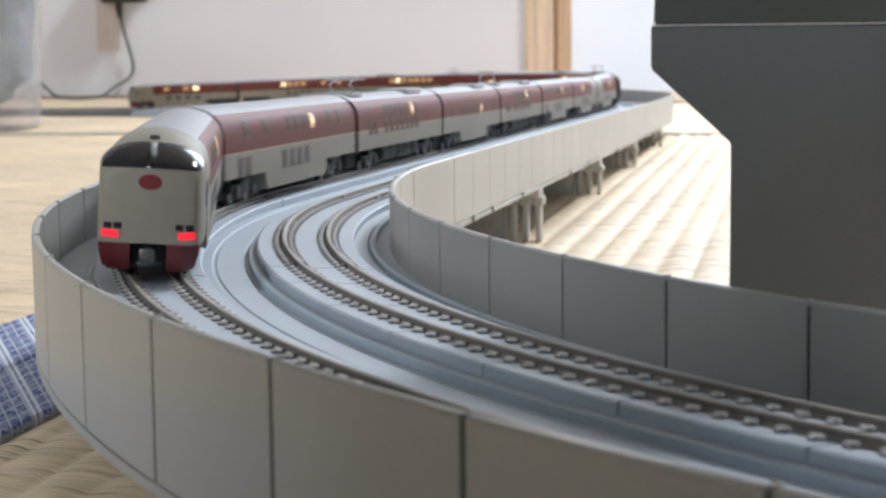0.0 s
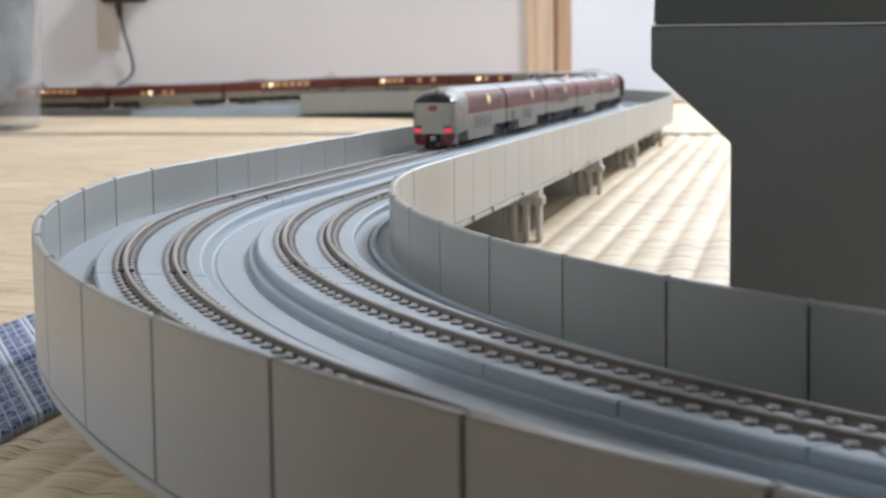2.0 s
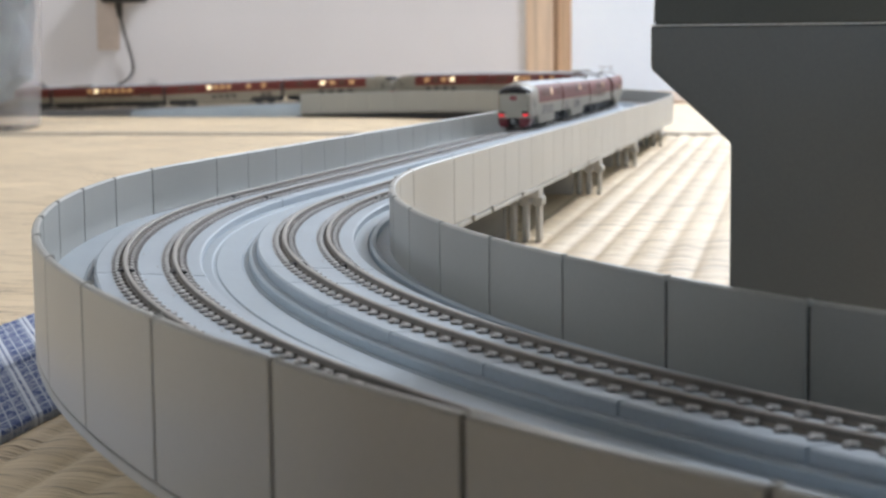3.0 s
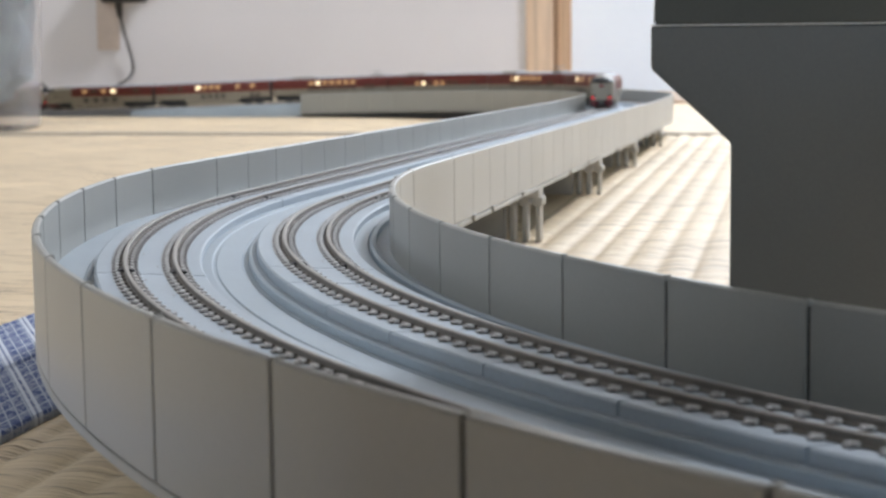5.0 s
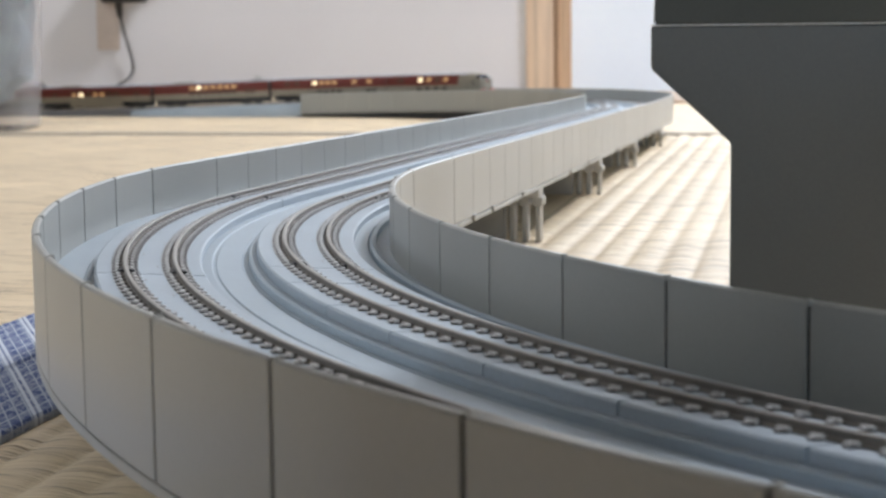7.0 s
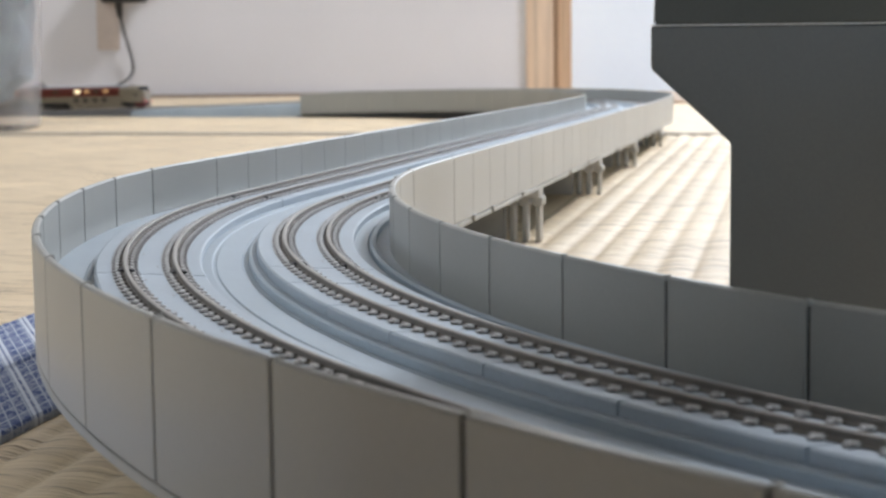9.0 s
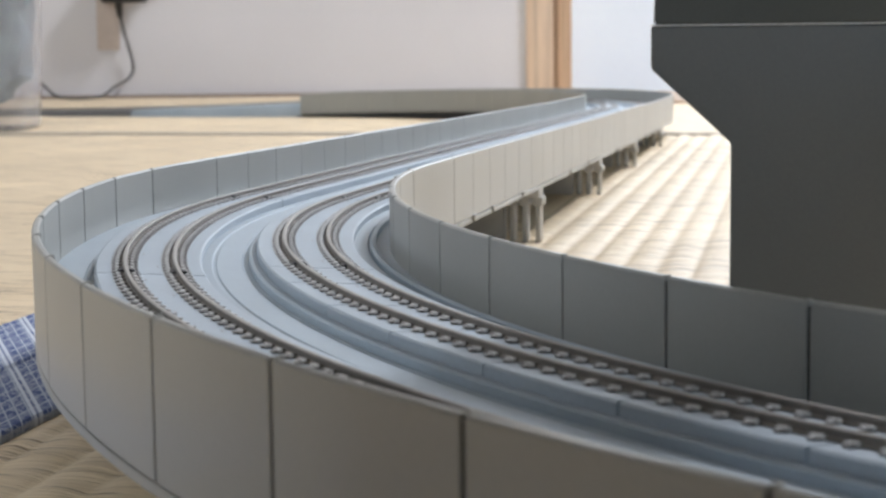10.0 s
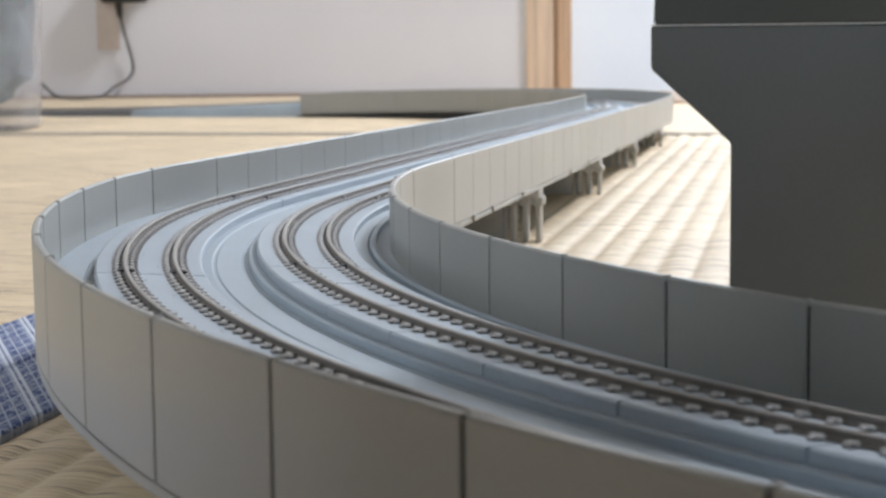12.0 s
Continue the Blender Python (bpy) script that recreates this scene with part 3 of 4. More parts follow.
def ground_track():
    """Where the line has come down to the floor: a pale ramp block, then dark grey roadbed on the mats."""
    def fz(s):
        return floor_z(centre(s)[0].y)
    ramp = []
    for s in steps(S_WALL_END + 0.5, 1872):
        f, z = fz(s) - level(s), -2.4
        ramp.append([at(s, o, h) for o, h in ((19.5, f), (17.0, z - 1.5), (16.0, z), (-47.0, z), (-48.0, z - 1.5), (-50.5, f))])
    bm = bmesh.new()
    loft(bm, ramp)
    ob = mesh_object("track_ramp", bm, M_DECK)
    tagged(ob, "pale blue-grey plastic ramp block under the track", "track ramp", kind="structure")
    bed = []
    for s in steps(1872.5, 4560):
        f, z = fz(s) - level(s), -2.4
        bed.append([at(s, o, h) for o, h in ((17.5, f - 0.5), (14.0, z), (-47.0, z), (-50.5, f - 0.5))])
    bm = bmesh.new()
    loft(bm, bed)
    ob = mesh_object("roadbed", bm, material("roadbed_grey", (0.19, 0.19, 0.195), 0.7, grain=0.25, scale=900, big=0.1, big_scale=30, bump=0.6, bump_scale=1200))
    tagged(ob, "grey ballast-coloured plastic roadbed on the floor", "roadbed", kind="structure")


track_deck()
barrier("noise_barrier_outer", O_OUT, 1, joint_list(-4.0, 33.0, 117.0, 31.0), "light grey plastic noise barrier along the viaduct edge")
barrier("noise_barrier_inner", O_IN, -1, joint_list(-8.0, 33.0, 121.0, 31.0), "beige-grey plastic noise barrier along the viaduct edge")
rails()
fasteners()
for s_pier in (-480, 84, 299, 516, 716, 930, 1180):
    if floor_z(centre(s_pier)[0].y) < level(s_pier) - 17:
        pier(s_pier)
ground_track()


# ---------------------------------------------------------------- train
HALF, LEN, CAB = 70.0, 143.8, 64.0


def side(hw, z, crown=26.6):
    """Half width of the body at height z: upright sides, rounded shoulders."""
    if z <= 17.5:
        return hw - 0.25 * max(0.0, (6.0 - z) / 6.0)
    t = (z - 17.5) / (crown - 17.5)
    return hw * max(0.0, 1 - t ** 2.6) ** 0.5 if t < 1 else 0.0


def band(x0, x1, zs, hw=9.65):
    """Both side skins of the body between the given heights, with thickness inwards, joined across."""
    ring = [(side(hw, z), z) for z in zs]
    pts = [(-y, z) for y, z in ring] + [(y, z) for y, z in ring[::-1]]
    return loft(bmesh.new(), [[(x, y, z) for y, z in pts] for x in (x0, x0 + 0.3, x1 - 0.3, x1)])


def bogie(car, x):
    b = new("bogie")
    b.parent = car
    b.matrix_local = pose(x * MM, 0, 0)
    bm = boxed(-11.5, 11.5, -7.6, -6.2, 3.2, 5.4, bevel=0.4)
    box(bm, -11.5, 11.5, 6.2, 7.6, 3.2, 5.4, bevel=0.4)
    box(bm, -3.2, 3.2, -8.0, 8.0, 2.6, 6.6, bevel=0.4)
    for sx in (-7, 7):
        for sy in (-7.6, 7.6):
            box(bm, sx - 2.0, sx + 2.0, sy - 0.7, sy + 0.7, 1.6, 5.0, bevel=0.4)
    part("bogie_frame", bm, M_UNDER, b)
    for sx in (-7, 7):
        w = cyl(bmesh.new(), (sx, -5.4, 2.9), (sx, 5.4, 2.9), 0.7)
        for sy in (-1, 1):
            cyl(w, (sx, sy * 4.0, 2.9), (sx, sy * 5.7, 2.9), 2.9, n=20)
            cyl(w, (sx, sy * 3.9, 2.9), (sx, sy * 4.3, 2.9), 3.3, n=20)
        part("wheelset", w, M_WHEEL, b)


PANE_CACHE = {}


def pane_mesh(z, w, h, proud, d, mat, name):
    """A sheet that follows the side of the body."""
    key = (z, w, h, proud, d, mat.name)
    if key not in PANE_CACHE:
        n = 6
        outer, inner = [], []
        for i in range(n + 1):
            zz = z - h / 2 + h * i / n
            outer.append((d * (side(9.67, zz) + proud), zz - z))
            inner.append((d * (side(9.67, zz) - 0.25), zz - z))
        sec = outer + inner[::-1]
        bm = loft(bmesh.new(), [[(x, y, zz) for y, zz in sec] for x in (-w / 2, w / 2)])
        bmesh.ops.recalc_face_normals(bm, faces=bm.faces[:])
        PANE_CACHE[key] = fastener_mesh(name, bm, mat)
    return PANE_CACHE[key]


def pane(car, x, z, w, h, lit):
    """A window on each side of the car, with a thin dark surround: one side's glow is dimmed for the room light that
    washes it out.
    """
    glow_side = (M_PANE, M_PANE_LIT, M_PANE_BRIGHT, M_PANE_LOW)[lit]
    dim_side = (M_PANE, M_PANE, M_PANE_LIT, M_PANE_LOW)[lit]
    for d, mat in ((-1, dim_side), (1, glow_side)):
        for name, grow, proud, m in (("window", 0.0, 0.09, mat), ("window_surround", 0.7, 0.05, M_SURROUND)):
            p = new(name, pane_mesh(z, w + grow, h + grow, proud, d, m, name))
            p.parent = car
            p.matrix_local = pose(x * MM, 0, z * MM)
    # small glowing sheet stands in for the bright spot of the interior light
    if lit == 2:
        p = new("berth_lamp", pane_mesh(z, 1.6, 1.9, 0.14, -1, M_PANE_BRIGHT, "berth_lamp"))
        p.parent = car
        p.matrix_local = pose((x + 0.8) * MM, 0, z * MM)


def nose(car, d):
    """Driver's end: an upright ivory face with rounded corners, raked black windscreen, lamps and red skirt."""
    # sections from the face backwards: distance, half width, roof height, shoulder power
    secs = ((0.0, 7.5, 19.6), (0.25, 8.1, 20.4), (0.8, 8.6, 21.2), (1.8, 9.0, 22.0), (3.4, 9.3, 23.0), (5.8, 9.5, 24.1), (9.0, 9.6, 25.1), (13.0, 9.64, 25.9), (18.0, 9.67, 26.4), (23.0, 9.67, 26.6))

    def shoulder(x, crown):
        g = min(1.0, x / 14.0)
        return (crown - 3.6) * (1 - g) + 17.5 * g, 3.0 - 0.4 * g

    def half(z, hw, crown, x):
        zs, e = shoulder(x, crown)
        t = (z - zs) / (crown - zs)
        return hw if t <= 0 else hw * max(0.0, 1 - t ** e) ** 0.5 if t < 1 else 0.0

    rings = []
    for x, hw, crown in secs:
        zs = shoulder(x, crown)[0]
        zl = [6.6, 10.0, zs] + [zs + (crown - zs) * math.sin(math.pi / 2 * k / 9) for k in range(1, 9)]
        one = [(half(z, hw, crown, x), z) for z in zl]
        ring = [(d * (CAB - x), -y, z) for y, z in one] + [(d * (CAB - x), 0, crown)] + [(d * (CAB - x), y, z) for y, z in one[::-1]]
        rings.append(ring)
    bm = loft(bmesh.new(), rings)
    part("cab_shell", bm, M_IVORY, car, "rounded ivory driver's cab")

    def skin(y, z):
        """How far the shell's front lies behind the face at a height and half width."""
        for (x0, w0, c0), (x1, w1, c1) in zip(secs, secs[1:]):
            for k in range(40):
                t = k / 40
                if abs(y) <= half(z, w0 + (w1 - w0) * t, c0 + (c1 - c0) * t, x0 + (x1 - x0) * t):
                    return x0 + (x1 - x0) * t
        return 12.0

    def patch(name, mat, outline, proud=0.12, label=""):
        """A thin sheet that lies on the shell over a grid of (y, z)."""
        bm = bmesh.new()
        grid = [[bm.verts.new(Vector((d * (CAB - skin(y, z) + proud), y, z + proud * 0.6)) * MM) for y, z in row] for row in outline]
        for a, b in zip(grid, grid[1:]):
            for i in range(len(a) - 1):
                bm.faces.new((a[i], a[i + 1], b[i + 1], b[i]))
        bmesh.ops.solidify(bm, geom=bm.faces[:], thickness=0.12 * MM)
        part(name, bm, mat, car, label)

    rows = []
    for j in range(9):
        t = j / 8
        row = []
        for i in range(25):
            c = -1 + 2 * i / 24
            lo, hi = 20.1 - 0.2 * abs(c) ** 3, 24.5 - 2.0 * abs(c) ** 3.0
            row.append(((9.0 - 0.8 * t) * c, lo + (hi - lo) * t))
        rows.append(row)
    patch("windscreen", M_SHIELD, rows, 0.1, "wide wrap-around black windscreen")
    part("wiper", boxed(d * CAB - d * 2.0 - 0.15, d * CAB - d * 2.0 + 0.15, -0.2, 0.2, 22.2, 23.0), M_UNDER, car)
    em = cyl(bmesh.new(), (d * (CAB - 0.3), 0, 17.7), (d * (CAB + 0.1), 0, 17.7), 1.1, n=24)
    bmesh.ops.scale(em, vec=(1, 1.9, 1.25), verts=em.verts[:], space=Matrix.Translation((0, 0, -17.7 * MM)))
    part("emblem", em, M_EMBLEM, car)
    for sy in (-1, 1):
        grid = [[(sy * (5.3 + 3.1 * i / 10), 7.35 + 1.35 * j / 4 + 0.25 * i / 10) for i in range(11)] for j in range(5)]
        patch("tail_lamp" if d < 0 else "lamp_housing", M_TAIL if d < 0 else M_UNDER, grid, 0.16, "glowing red tail lamp" if d < 0 else "")
        for k in (5.5, 7.3):
            grid = [[(sy * (k + 0.7 * (-1 + 2 * i / 6)), 9.6 + 0.55 * (-1 + 2 * j / 4)) for i in range(7)] for j in range(5)]
            patch("headlamp", M_SHIELD, grid, 0.14)
    # skirt: two rounded red cheeks with the coupler between them
    for sy in (-1, 1):
        sk = bmesh.new()
        rings = []
        for z, w, x in ((1.6, 7.4, 1.6), (2.4, 8.3, 0.9), (4.6, 8.9, 0.35), (6.8, 9.1, 0.2)):
            rings.append([(d * (CAB - x - 0.25 * max(0, y - 5) ** 1.6), sy * y, z) for y in (3.3, 4.6, 5.6, 6.6, 7.6, w)] + [(d * (CAB - 13.0), sy * w, z), (d * (CAB - 13.0), sy * 3.3, z)])
        loft(sk, rings)
        part("skirt", sk, M_SKIRT, car, "dark red skirt")
    bm = boxed(d * (CAB - 6.5) - 1.5, d * (CAB - 6.5) + 1.5, -3.3, 3.3, 2.6, 6.8, bevel=0.3)
    part("coupler_recess", bm, M_BLACK, car)
    cp = cyl(bmesh.new(), (d * (CAB - 4), 0, 4.6), (d * (CAB + 0.4), 0, 4.6), 1.3, n=16)
    box(cp, d * CAB - 0.9, d * CAB + 0.9, -1.5, 1.5, 3.3, 5.7, bevel=0.4)
    part("coupler", cp, M_WHEEL, car)
    # quarter windows that carry the windscreen round to the sides
    def section(x):
        for (x0, w0, c0), (x1, w1, c1) in zip(secs, secs[1:]):
            if x <= x1:
                t = (x - x0) / (x1 - x0)
                return w0 + (w1 - w0) * t, c0 + (c1 - c0) * t
        return secs[-1][1:]

    for sy in (-1, 1):
        bm = bmesh.new()
        grid = []
        for j in range(6):
            row = []
            for i in range(6):
                x = 3.4 + 4.4 * i / 5
                z = 20.4 + (2.6 - 0.25 * i * 0.4) * j / 5
                row.append(bm.verts.new(Vector((d * (CAB - x), sy * (half(z, *section(x), x) + 0.1), z)) * MM))
            grid.append(row)
        for a, b in zip(grid, grid[1:]):
            for i in range(5):
                bm.faces.new((a[i], a[i + 1], b[i + 1], b[i]))
        bmesh.ops.solidify(bm, geom=bm.faces[:], thickness=0.1 * MM)
        part("quarter_window", bm, M_SHIELD, car)
    # cab side door window and roof aerial
    for sy in (-1, 1):
        p = part("cab_window", boxed(-0.8, 0.8, -0.16, 0.16, -2.3, 2.3, bevel=0.12), M_SHIELD, car)
        p.matrix_local = pose(d * (CAB - 11.5) * MM, sy * 9.6 * MM, 15.2 * MM)
        p = part("door_seam", boxed(-0.12, 0.12, -0.1, 0.1, -8, 5.5), M_UNDER, car)
        p.matrix_local = pose(d * (CAB - 18.5) * MM, sy * 9.66 * MM, 12.0 * MM)
    ae = cyl(bmesh.new(), (d * (CAB - 9.5), 0, 24.8), (d * (CAB - 9.5), 0, 25.65), 1.2, 0.8)
    part("roof_horn", ae, M_UNDER, car)


def car(kind):
    """kind: cab_rear, cab_front, double, motor, single."""
    c = tagged(new("train_car"), {
        "cab_rear": "red and ivory model sleeper train car with rounded driver's cab",
        "cab_front": "red and ivory model sleeper train car with driver's cab in front",
        "double": "red and ivory double-deck model sleeper train car",
        "motor": "red and ivory model train car with underfloor equipment",
        "single": "red and ivory model sleeper train car with one window row"}[kind], "train car", group="cars of the model train")
    low = kind not in ("motor",)
    x0, x1 = -HALF, HALF
    if kind == "cab_rear":
        x0 = -CAB + 22.0
    if kind == "cab_front":
        x1 = CAB - 22.0
    z0 = 7.4
    part("lower_body", band(x0, x1, [z0, z0 + 1, 10.0, 14.0]), M_IVORY, c, "ivory lower body")
    rx0 = x0 + (10.0 if kind == "cab_rear" else 0.0)
    rx1 = x1 - (10.0 if kind == "cab_front" else 0.0)
    part("upper_body", band(rx0, rx1, [14.0, 15, 17.5, 19, 20.5, 21.8, 22.8, 24.35], hw=9.67), M_RED, c, "dark red upper body")
    if kind == "cab_rear":
        part("body_end", band(x0, rx0, [14.0, 15, 17.5, 19, 20.5, 21.8, 22.8, 24.35]), M_IVORY, c)
    if kind == "cab_front":
        part("body_end", band(rx1, x1, [14.0, 15, 17.5, 19, 20.5, 21.8, 22.8, 24.35]), M_IVORY, c)
    part("roof", band(x0, x1, [24.35, 24.7, 25.1, 25.6, 26.2, 26.55]), M_ROOF, c, "light grey roof")
    part("stripe", band(rx0, rx1, [13.75, 14.1], hw=9.72), material("gold_stripe", (0.42, 0.33, 0.2), 0.4) if "gold_stripe" not in bpy.data.materials else bpy.data.materials["gold_stripe"], c)
    if low:
        # body hangs low between the bogies, with rounded cut-outs for them
        bm = bmesh.new()
        rings = []
        for x, zb in ((-33.5, 7.6), (-32.5, 4.0), (-31.0, 2.6), (31.0, 2.6), (32.5, 4.0), (33.5, 7.6)):
            rings.append([(x, -9.5, zb), (x, -9.62, 8.0), (x, 9.62, 8.0), (x, 9.5, zb)])
        loft(bm, rings)
        part("low_body", bm, M_IVORY, c)
    else:
        for a, b, zb in ((-30, -21, 2.4), (-19, -8, 2.8), (-6, 3, 2.2), (5, 16, 3.0), (18, 29, 2.5)):
            bm = boxed(a, b, -8.4, 8.4, zb, 7.5, bevel=0.4)
            for k in range(3):
                xk = a + (b - a) * (k + 0.5) / 3
                box(bm, xk - 1.0, xk + 1.0, -8.7, 8.7, zb + 1.0, 6.3, bevel=0.2)
            part("equipment_box", bm, M_UNDER, c)
    part("underframe", boxed(max(x0, -69), min(x1, 69), -5.0, 5.0, 1.5, 7.5, bevel=0.3), M_UNDER, c)
    if kind == "cab_rear" or kind == "cab_front":
        nose(c, -1 if kind == "cab_rear" else 1)
    cab = kind in ("cab_rear", "cab_front")
    flip = -1 if kind == "cab_front" else 1
    # windows
    if kind in ("cab_rear", "cab_front"):
        up = [(-15, 1), (-3, 0), (9, 1), (21, 2), (50, 0)]
        lowp = [-13, -1, 11, 23]
    elif kind == "double":
        up = [(-50, 1), (-32, 1), (-8, 1), (0, 1), (8, 1), (16, 2), (38, 0), (50, 0)]
        lowp = [-56, -49, -14, -6, 2, 10]
    elif kind == "single":
        up, lowp = [], []
    else:
        up = [(-29 + 8.5 * i, (1, 1, 1, 1, 1, 2, 1)[i]) for i in range(7)]
        lowp = []
    for x, lit in up:
        pane(c, x * flip, 20.0, 6.2 if cab else 4.9, 4.4, lit)
    for x in lowp:
        pane(c, x * flip, 10.0, 5.6 if cab else 4.2, 4.5, 3)
    if kind == "motor":
        for x in [-52, -45] + [-29 + 8.5 * i for i in range(7)]:
            pane(c, x, 14.6, 4.6, 4.0, 0)
    if kind == "single":
        for i in range(7):
            pane(c, -27 + 9 * i, 16.2, 4.4, 4.4, (0, 0, 1, 1, 0, 2, 1)[i])
        for x in (-52, 52):
            pane(c, x, 16.0, 3.4, 4.0, 0)
    # bogies, doors, gangways, roof kit
    for x in (-47, 47):
        bogie(c, x)
    for e in (-1, 1):
        if (e < 0 and kind == "cab_rear") or (e > 0 and kind == "cab_front"):
            continue
        part("gangway", boxed(e * HALF - 1.2, e * HALF + 1.2, -6.0, 6.0, 7.6, 23.5, bevel=0.6), M_BELLOWS, c, "dark folded gangway")
        # thin dark sheet puts the shade between cars onto the end face
        part("end_shade", boxed(e * (HALF - 0.1) - 0.25, e * (HALF - 0.1) + 0.25, -8.9, 8.9, 7.6, 22.5, bevel=0.1), M_BELLOWS, c)
    if kind in ("motor", "single"):
        bm = boxed(20, 46, -6.2, 6.2, 24.6, 27.4, bevel=0.8)
        part("air_conditioner", bm, M_ROOF_KIT, c)
    if kind == "motor":
        pg = part("pantograph", boxed(-63, -48, -5.5, 5.5, 25.4, 27.0, bevel=0.4), M_ROOF_KIT, c, "grey roof current collector")
        for x, w in ((-52, 5), (-60, 4)):
            part("shaft", cyl(bmesh.new(), (x, -w, 27.2), (x, w, 27.2), 0.4), M_ROOF_KIT, pg)
        for y in (-4, 4):
            part("lower_arm", cyl(bmesh.new(), (-52, y, 27.2), (-58, y * 0.9, 30.0), 0.3), M_ROOF_KIT, pg)
            part("upper_arm", cyl(bmesh.new(), (-58, y * 0.9, 30.0), (-50, y * 0.7, 31.5), 0.25), M_ROOF_KIT, pg)
        part("contact_strip", cyl(bmesh.new(), (-50, -7, 31.5), (-50, 7, 31.5), 0.35), M_ROOF_KIT, pg)
    return c


def build_train():
    proto = {}
    cars = []
    for kind in ("cab_rear", "double", "motor", "single", "motor", "double", "cab_front") * 2:
        if kind not in proto:
            proto[kind] = car(kind)
            cars.append(proto[kind])
        else:
            cars.append(copy_thing(proto[kind], Matrix.Identity(4)))
    return cars


CARS = build_train()
# ---------------------------------------------------------------- things around the track
def pedestal():
    """Dark grey plastic stand: an upright shaft that flares out under a collar with a narrower top."""
    ob = tagged(new("stand"), "dark grey plastic stand with flared collar on the mat", "stand")
    y0 = 264.0
    k = y0 / 3047.5
    xs, xf = 511 * k, 369 * k
    z = lambda py: 40.8 + (83 - py) * k * 1.0
    f = floor_z(y0)
    width = 34.0

    def prism(xa, za, bev):
        bm = bmesh.new()
        front = [bm.verts.new(Vector((x, y0, h)) * MM) for x, h in zip(xa, za)]
        r = bm.faces.new(front)
        g = bmesh.ops.extrude_face_region(bm, geom=[r])
        for v in g["geom"]:
            if isinstance(v, bmesh.types.BMVert):
                v.co += Vector((5.0, 24.0, 0.0)) * MM
        bmesh.ops.bevel(bm, geom=bm.edges[:], offset=bev * MM, segments=3, affect="EDGES", profile=0.5)
        return bm

    xr = xs + width
    d = xs - xf
    part("shaft", prism((xs, xs, xf, xf, xr + d, xr + d, xr, xr), (f - 1, z(254), z(122), z(48), z(48), z(122), z(254), f - 1), 0.5), M_PEDESTAL, ob)
    part("rim", prism((xf - 0.1, xf - 0.1, xr + d, xr + d), (z(47.8), z(45), z(45), z(47.8)), 0.15), M_RIM, ob, "thin pale rim")
    # unseen upper length is made tall to throw shade onto the near deck
    part("top", prism((xf + 0.4, xf + 8.6, xr + d - 8.6, xr + d - 0.4), (z(45), z(-2300), z(-2300), z(45)), 0.5), M_PEDESTAL_TOP, ob, "darker tapered top")


def storage_box():
    """Clear plastic tub with blue-grey cloth in it."""
    y0 = 1640.0
    k = y0 / 3047.5
    f = floor_z(y0) + 0.2
    k = (y0 + 110.0) / 3047.5
    xr = -692 * k
    w, dp, h = 330.0, 120.0, 190.0
    ob = tagged(new("storage_box"), "milky clear plastic storage tub standing on the tatami", "storage box")

    def ring(inset, z, r=22.0):
        pts = []
        for cx, cy, a0 in ((xr - inset - r, y0 + dp - inset - r, 0), (xr - w + inset + r, y0 + dp - inset - r, 90), (xr - w + inset + r, y0 + inset + r, 180), (xr - inset - r, y0 + inset + r, 270)):
            for i in range(7):
                a = radians(a0 + 15 * i)
                pts.append((cx + r * math.cos(a), cy + r * math.sin(a), z))
        return pts
    bm = bmesh.new()
    loft(bm, [ring(12, f + 2), ring(9, f), ring(5, f + 3), ring(0, f + h), ring(-4, f + h), ring(-4, f + h + 3), ring(2, f + h + 3), ring(7, f + 5), ring(12, f + 3.5)], cap=False)
    part("tub", bm, M_CLEAR, ob, "milky clear plastic tub")
    bm = bmesh.new()
    loft(bm, [ring(13, f + 2.5), ring(13, f + 3.3)])
    part("tub_base", bm, M_CLEAR, ob)
    # crumpled cloth bundle
    cl = bmesh.new()
    bmesh.ops.create_icosphere(cl, subdivisions=5, radius=1.0)
    for v in cl.verts:
        n = v.co.normalized()
        r = 1 + 0.10 * noise.noise(n * 2.6) + 0.07 * noise.noise(n * 7.0) + 0.05 * noise.noise(n * 15.0) + 0.025 * noise.noise(n * 34.0)
        q = Vector([math.copysign(abs(a) ** 0.55, a) for a in n]) * r
        wide = 150.0 - 22.0 * max(0.0, -q.z - 0.1)
        v.co = Vector((xr - 160 + q.x * wide, y0 + dp / 2 + q.y * 44.0, f + 92 + max(-87.0, q.z * 88.0))) * MM
    c = mesh_object("cloth_bundle", cl, M_CLOTH)
    tagged(c, "crumpled blue-grey cloth inside the clear tub", "cloth")


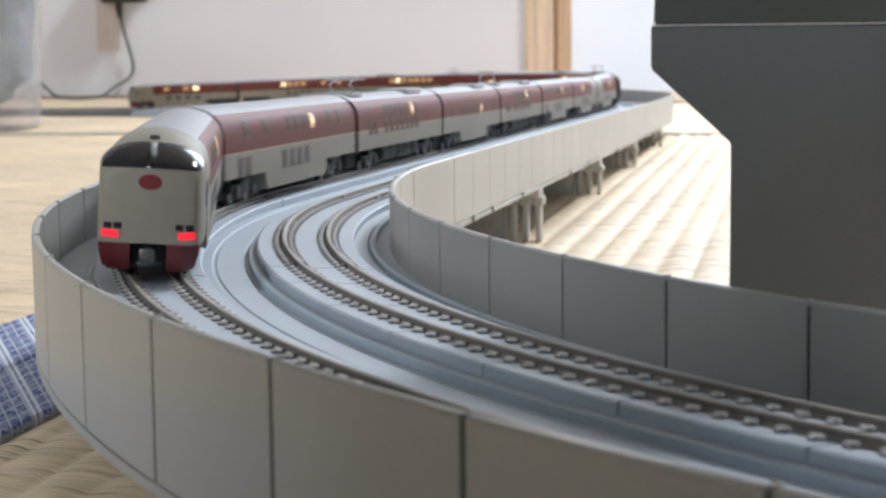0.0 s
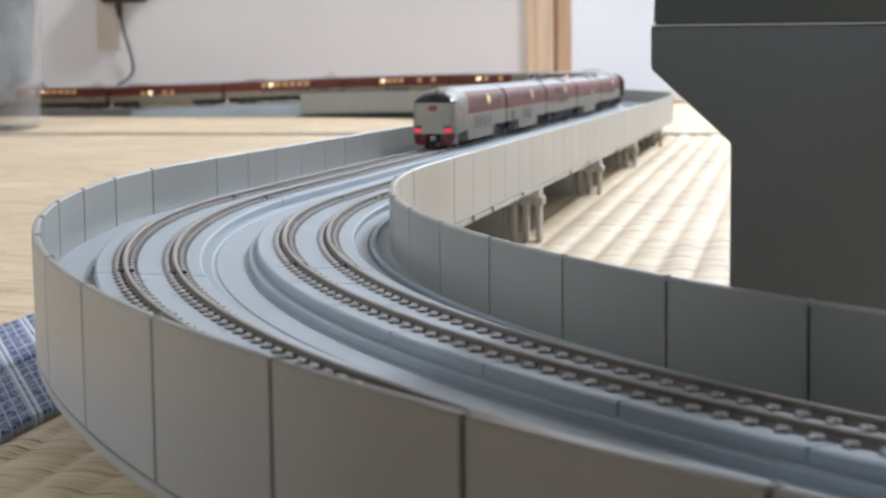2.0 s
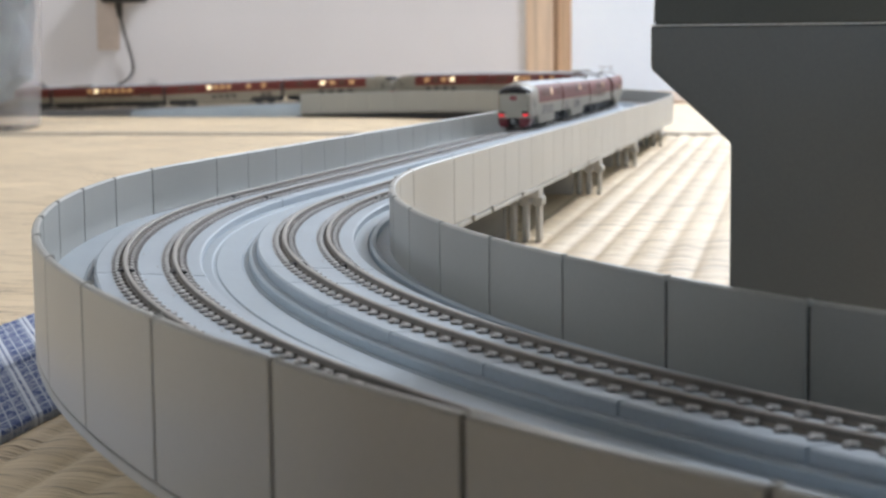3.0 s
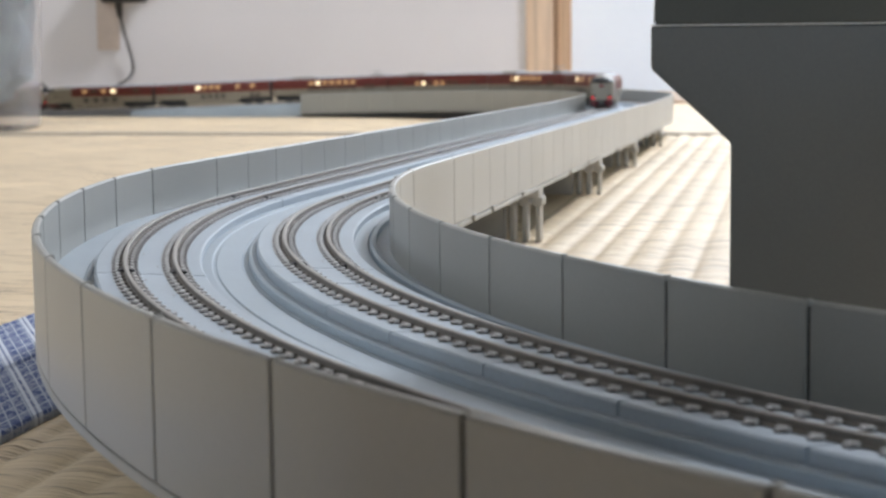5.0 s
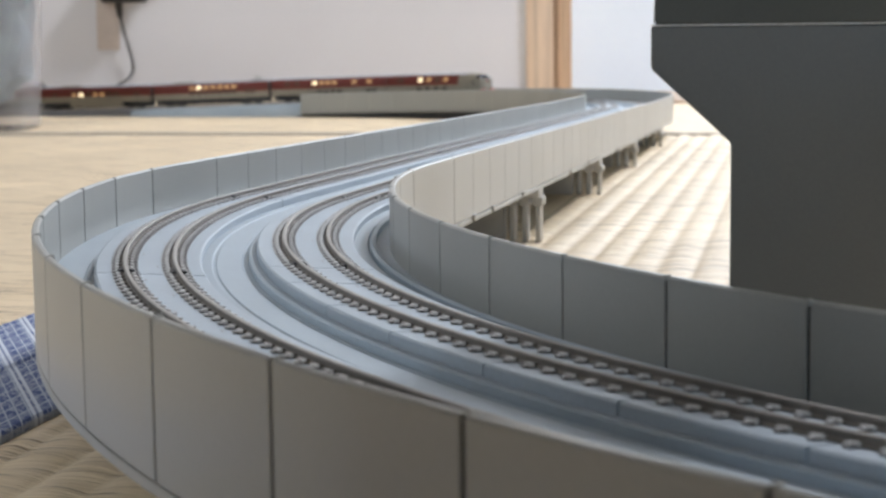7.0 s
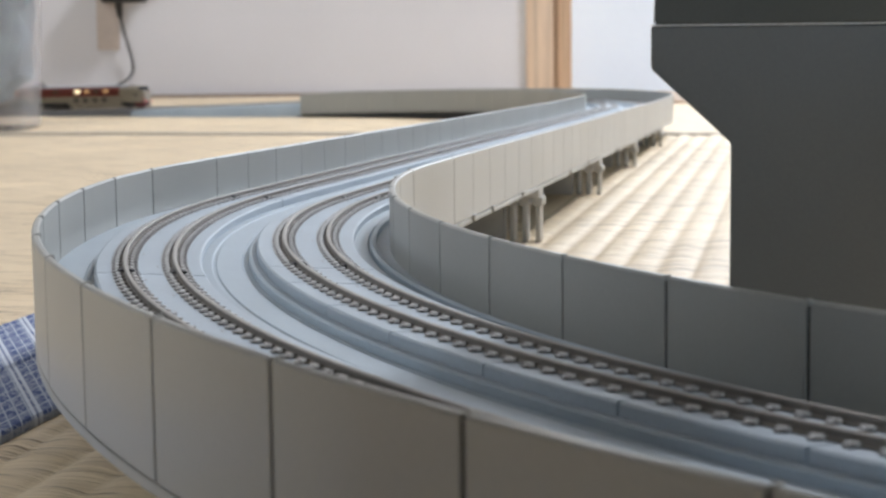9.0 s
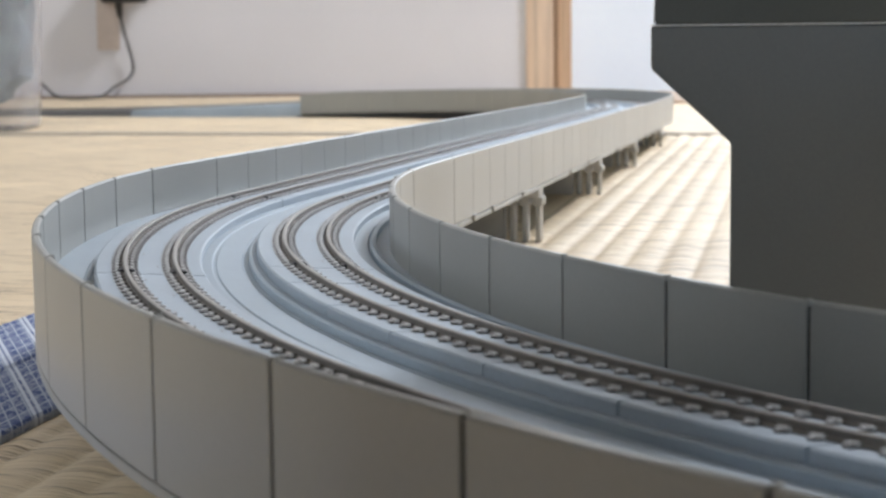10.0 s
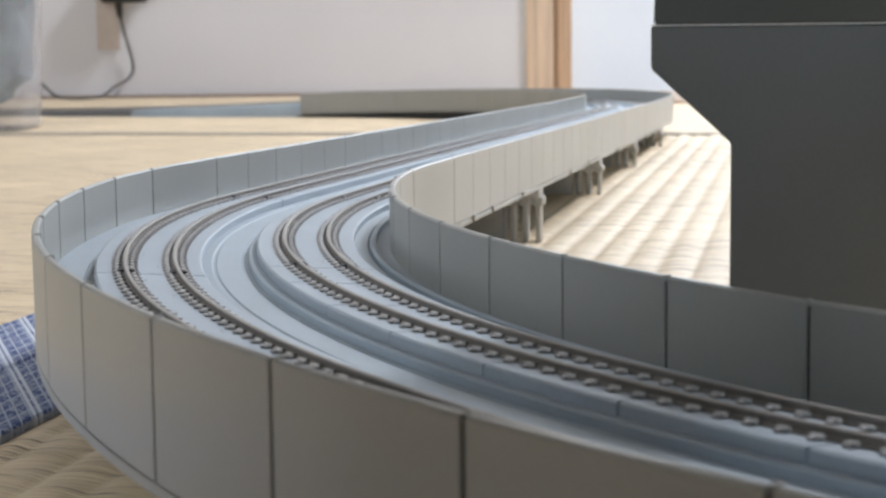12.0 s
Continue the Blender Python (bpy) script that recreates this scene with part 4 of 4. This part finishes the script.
def adapter_and_cable():
    wy = WINDOW_Y * 1000
    k = wy / 3047.5

    def px(x, y, off=0.0):
        return ((x - 784) * k, wy - off, 40.8 + (88 - 0.0112 * (x - 784) - y) * k)
    # flat brown plate takes the place of the adapter's shadow on the wall
    plate = mesh_object("wall_plate", boxed(px(182, 0)[0], px(221, 0)[0], wy - 5, wy - 0.2, px(0, 92)[2], px(0, -60)[2], bevel=1.5), M_ADAPTER_SHADE)
    tagged(plate, "brown plate standing in for the adapter shadow on the wall", "wall plate")
    ad = tagged(new("power_adapter"), "black power adapter plugged in at the wall", "power adapter")
    a, b = px(197, 9), px(274, -60)
    part("body", boxed(a[0], b[0], wy - 42, wy - 6, a[2], b[2], bevel=5), M_BLACK, ad)
    s0, s1 = px(225, 6), px(226, 34)
    part("strain_relief", cyl(bmesh.new(), (s0[0], wy - 22, s0[2]), (s1[0], wy - 18, s1[2]), 7, 3, n=14), M_BLACK, ad)
    path = [px(226, 30, 18), px(231, 62, 12), px(240, 95, 9), px(246, 122, 9), px(238, 140, 11), px(215, 152, 16), px(200, 166, 26), px(188, 172, 40), px(150, 174, 60), px(122, 170, 70), px(104, 155, 62), px(84, 136, 50)]
    cu = bpy.data.curves.new("cable", "CURVE")
    cu.dimensions, cu.bevel_depth, cu.bevel_resolution = "3D", 1.8 * MM, 4
    sp = cu.splines.new("NURBS")
    sp.points.add(len(path) - 1)
    for pt, q in zip(sp.points, path):
        pt.co = (q[0] * MM, q[1] * MM, q[2] * MM, 1)
    sp.use_endpoint_u, sp.order_u = True, 3
    cu.materials.append(M_CABLE)
    c = new("cable", cu)
    c.parent = ad


pedestal()
storage_box()
adapter_and_cable()


# ---------------------------------------------------------------- what moves
TAIL_AT_START, SPEED = -96.0, 216.5
SET_LENGTH = 6 * LEN + 2 * CAB + 4.0


def motions():
    """The train runs along the line; each car stands with its two bogies on the rails."""
    for i, c in enumerate(CARS):
        rows = []
        for k in range(49):
            t = k * 0.25
            s = TAIL_AT_START + SPEED * t - 16.0 * max(0.0, 1 - t / 1.5) ** 2 + HALF + (i // 7) * SET_LENGTH + (i % 7) * LEN
            q, p = (at(s + d, 0, 0.05) for d in (47.0, -47.0))
            mid, way = (p + q) / 2, q - p
            roll = math.degrees(math.atan(cant(s)))
            rows.append((t, pose(mid.x * MM, mid.y * MM, mid.z * MM, roll, -math.degrees(math.atan2(way.z, way.xy.length)), math.degrees(math.atan2(way.y, way.x)))))
        walk(c, rows)


motions()
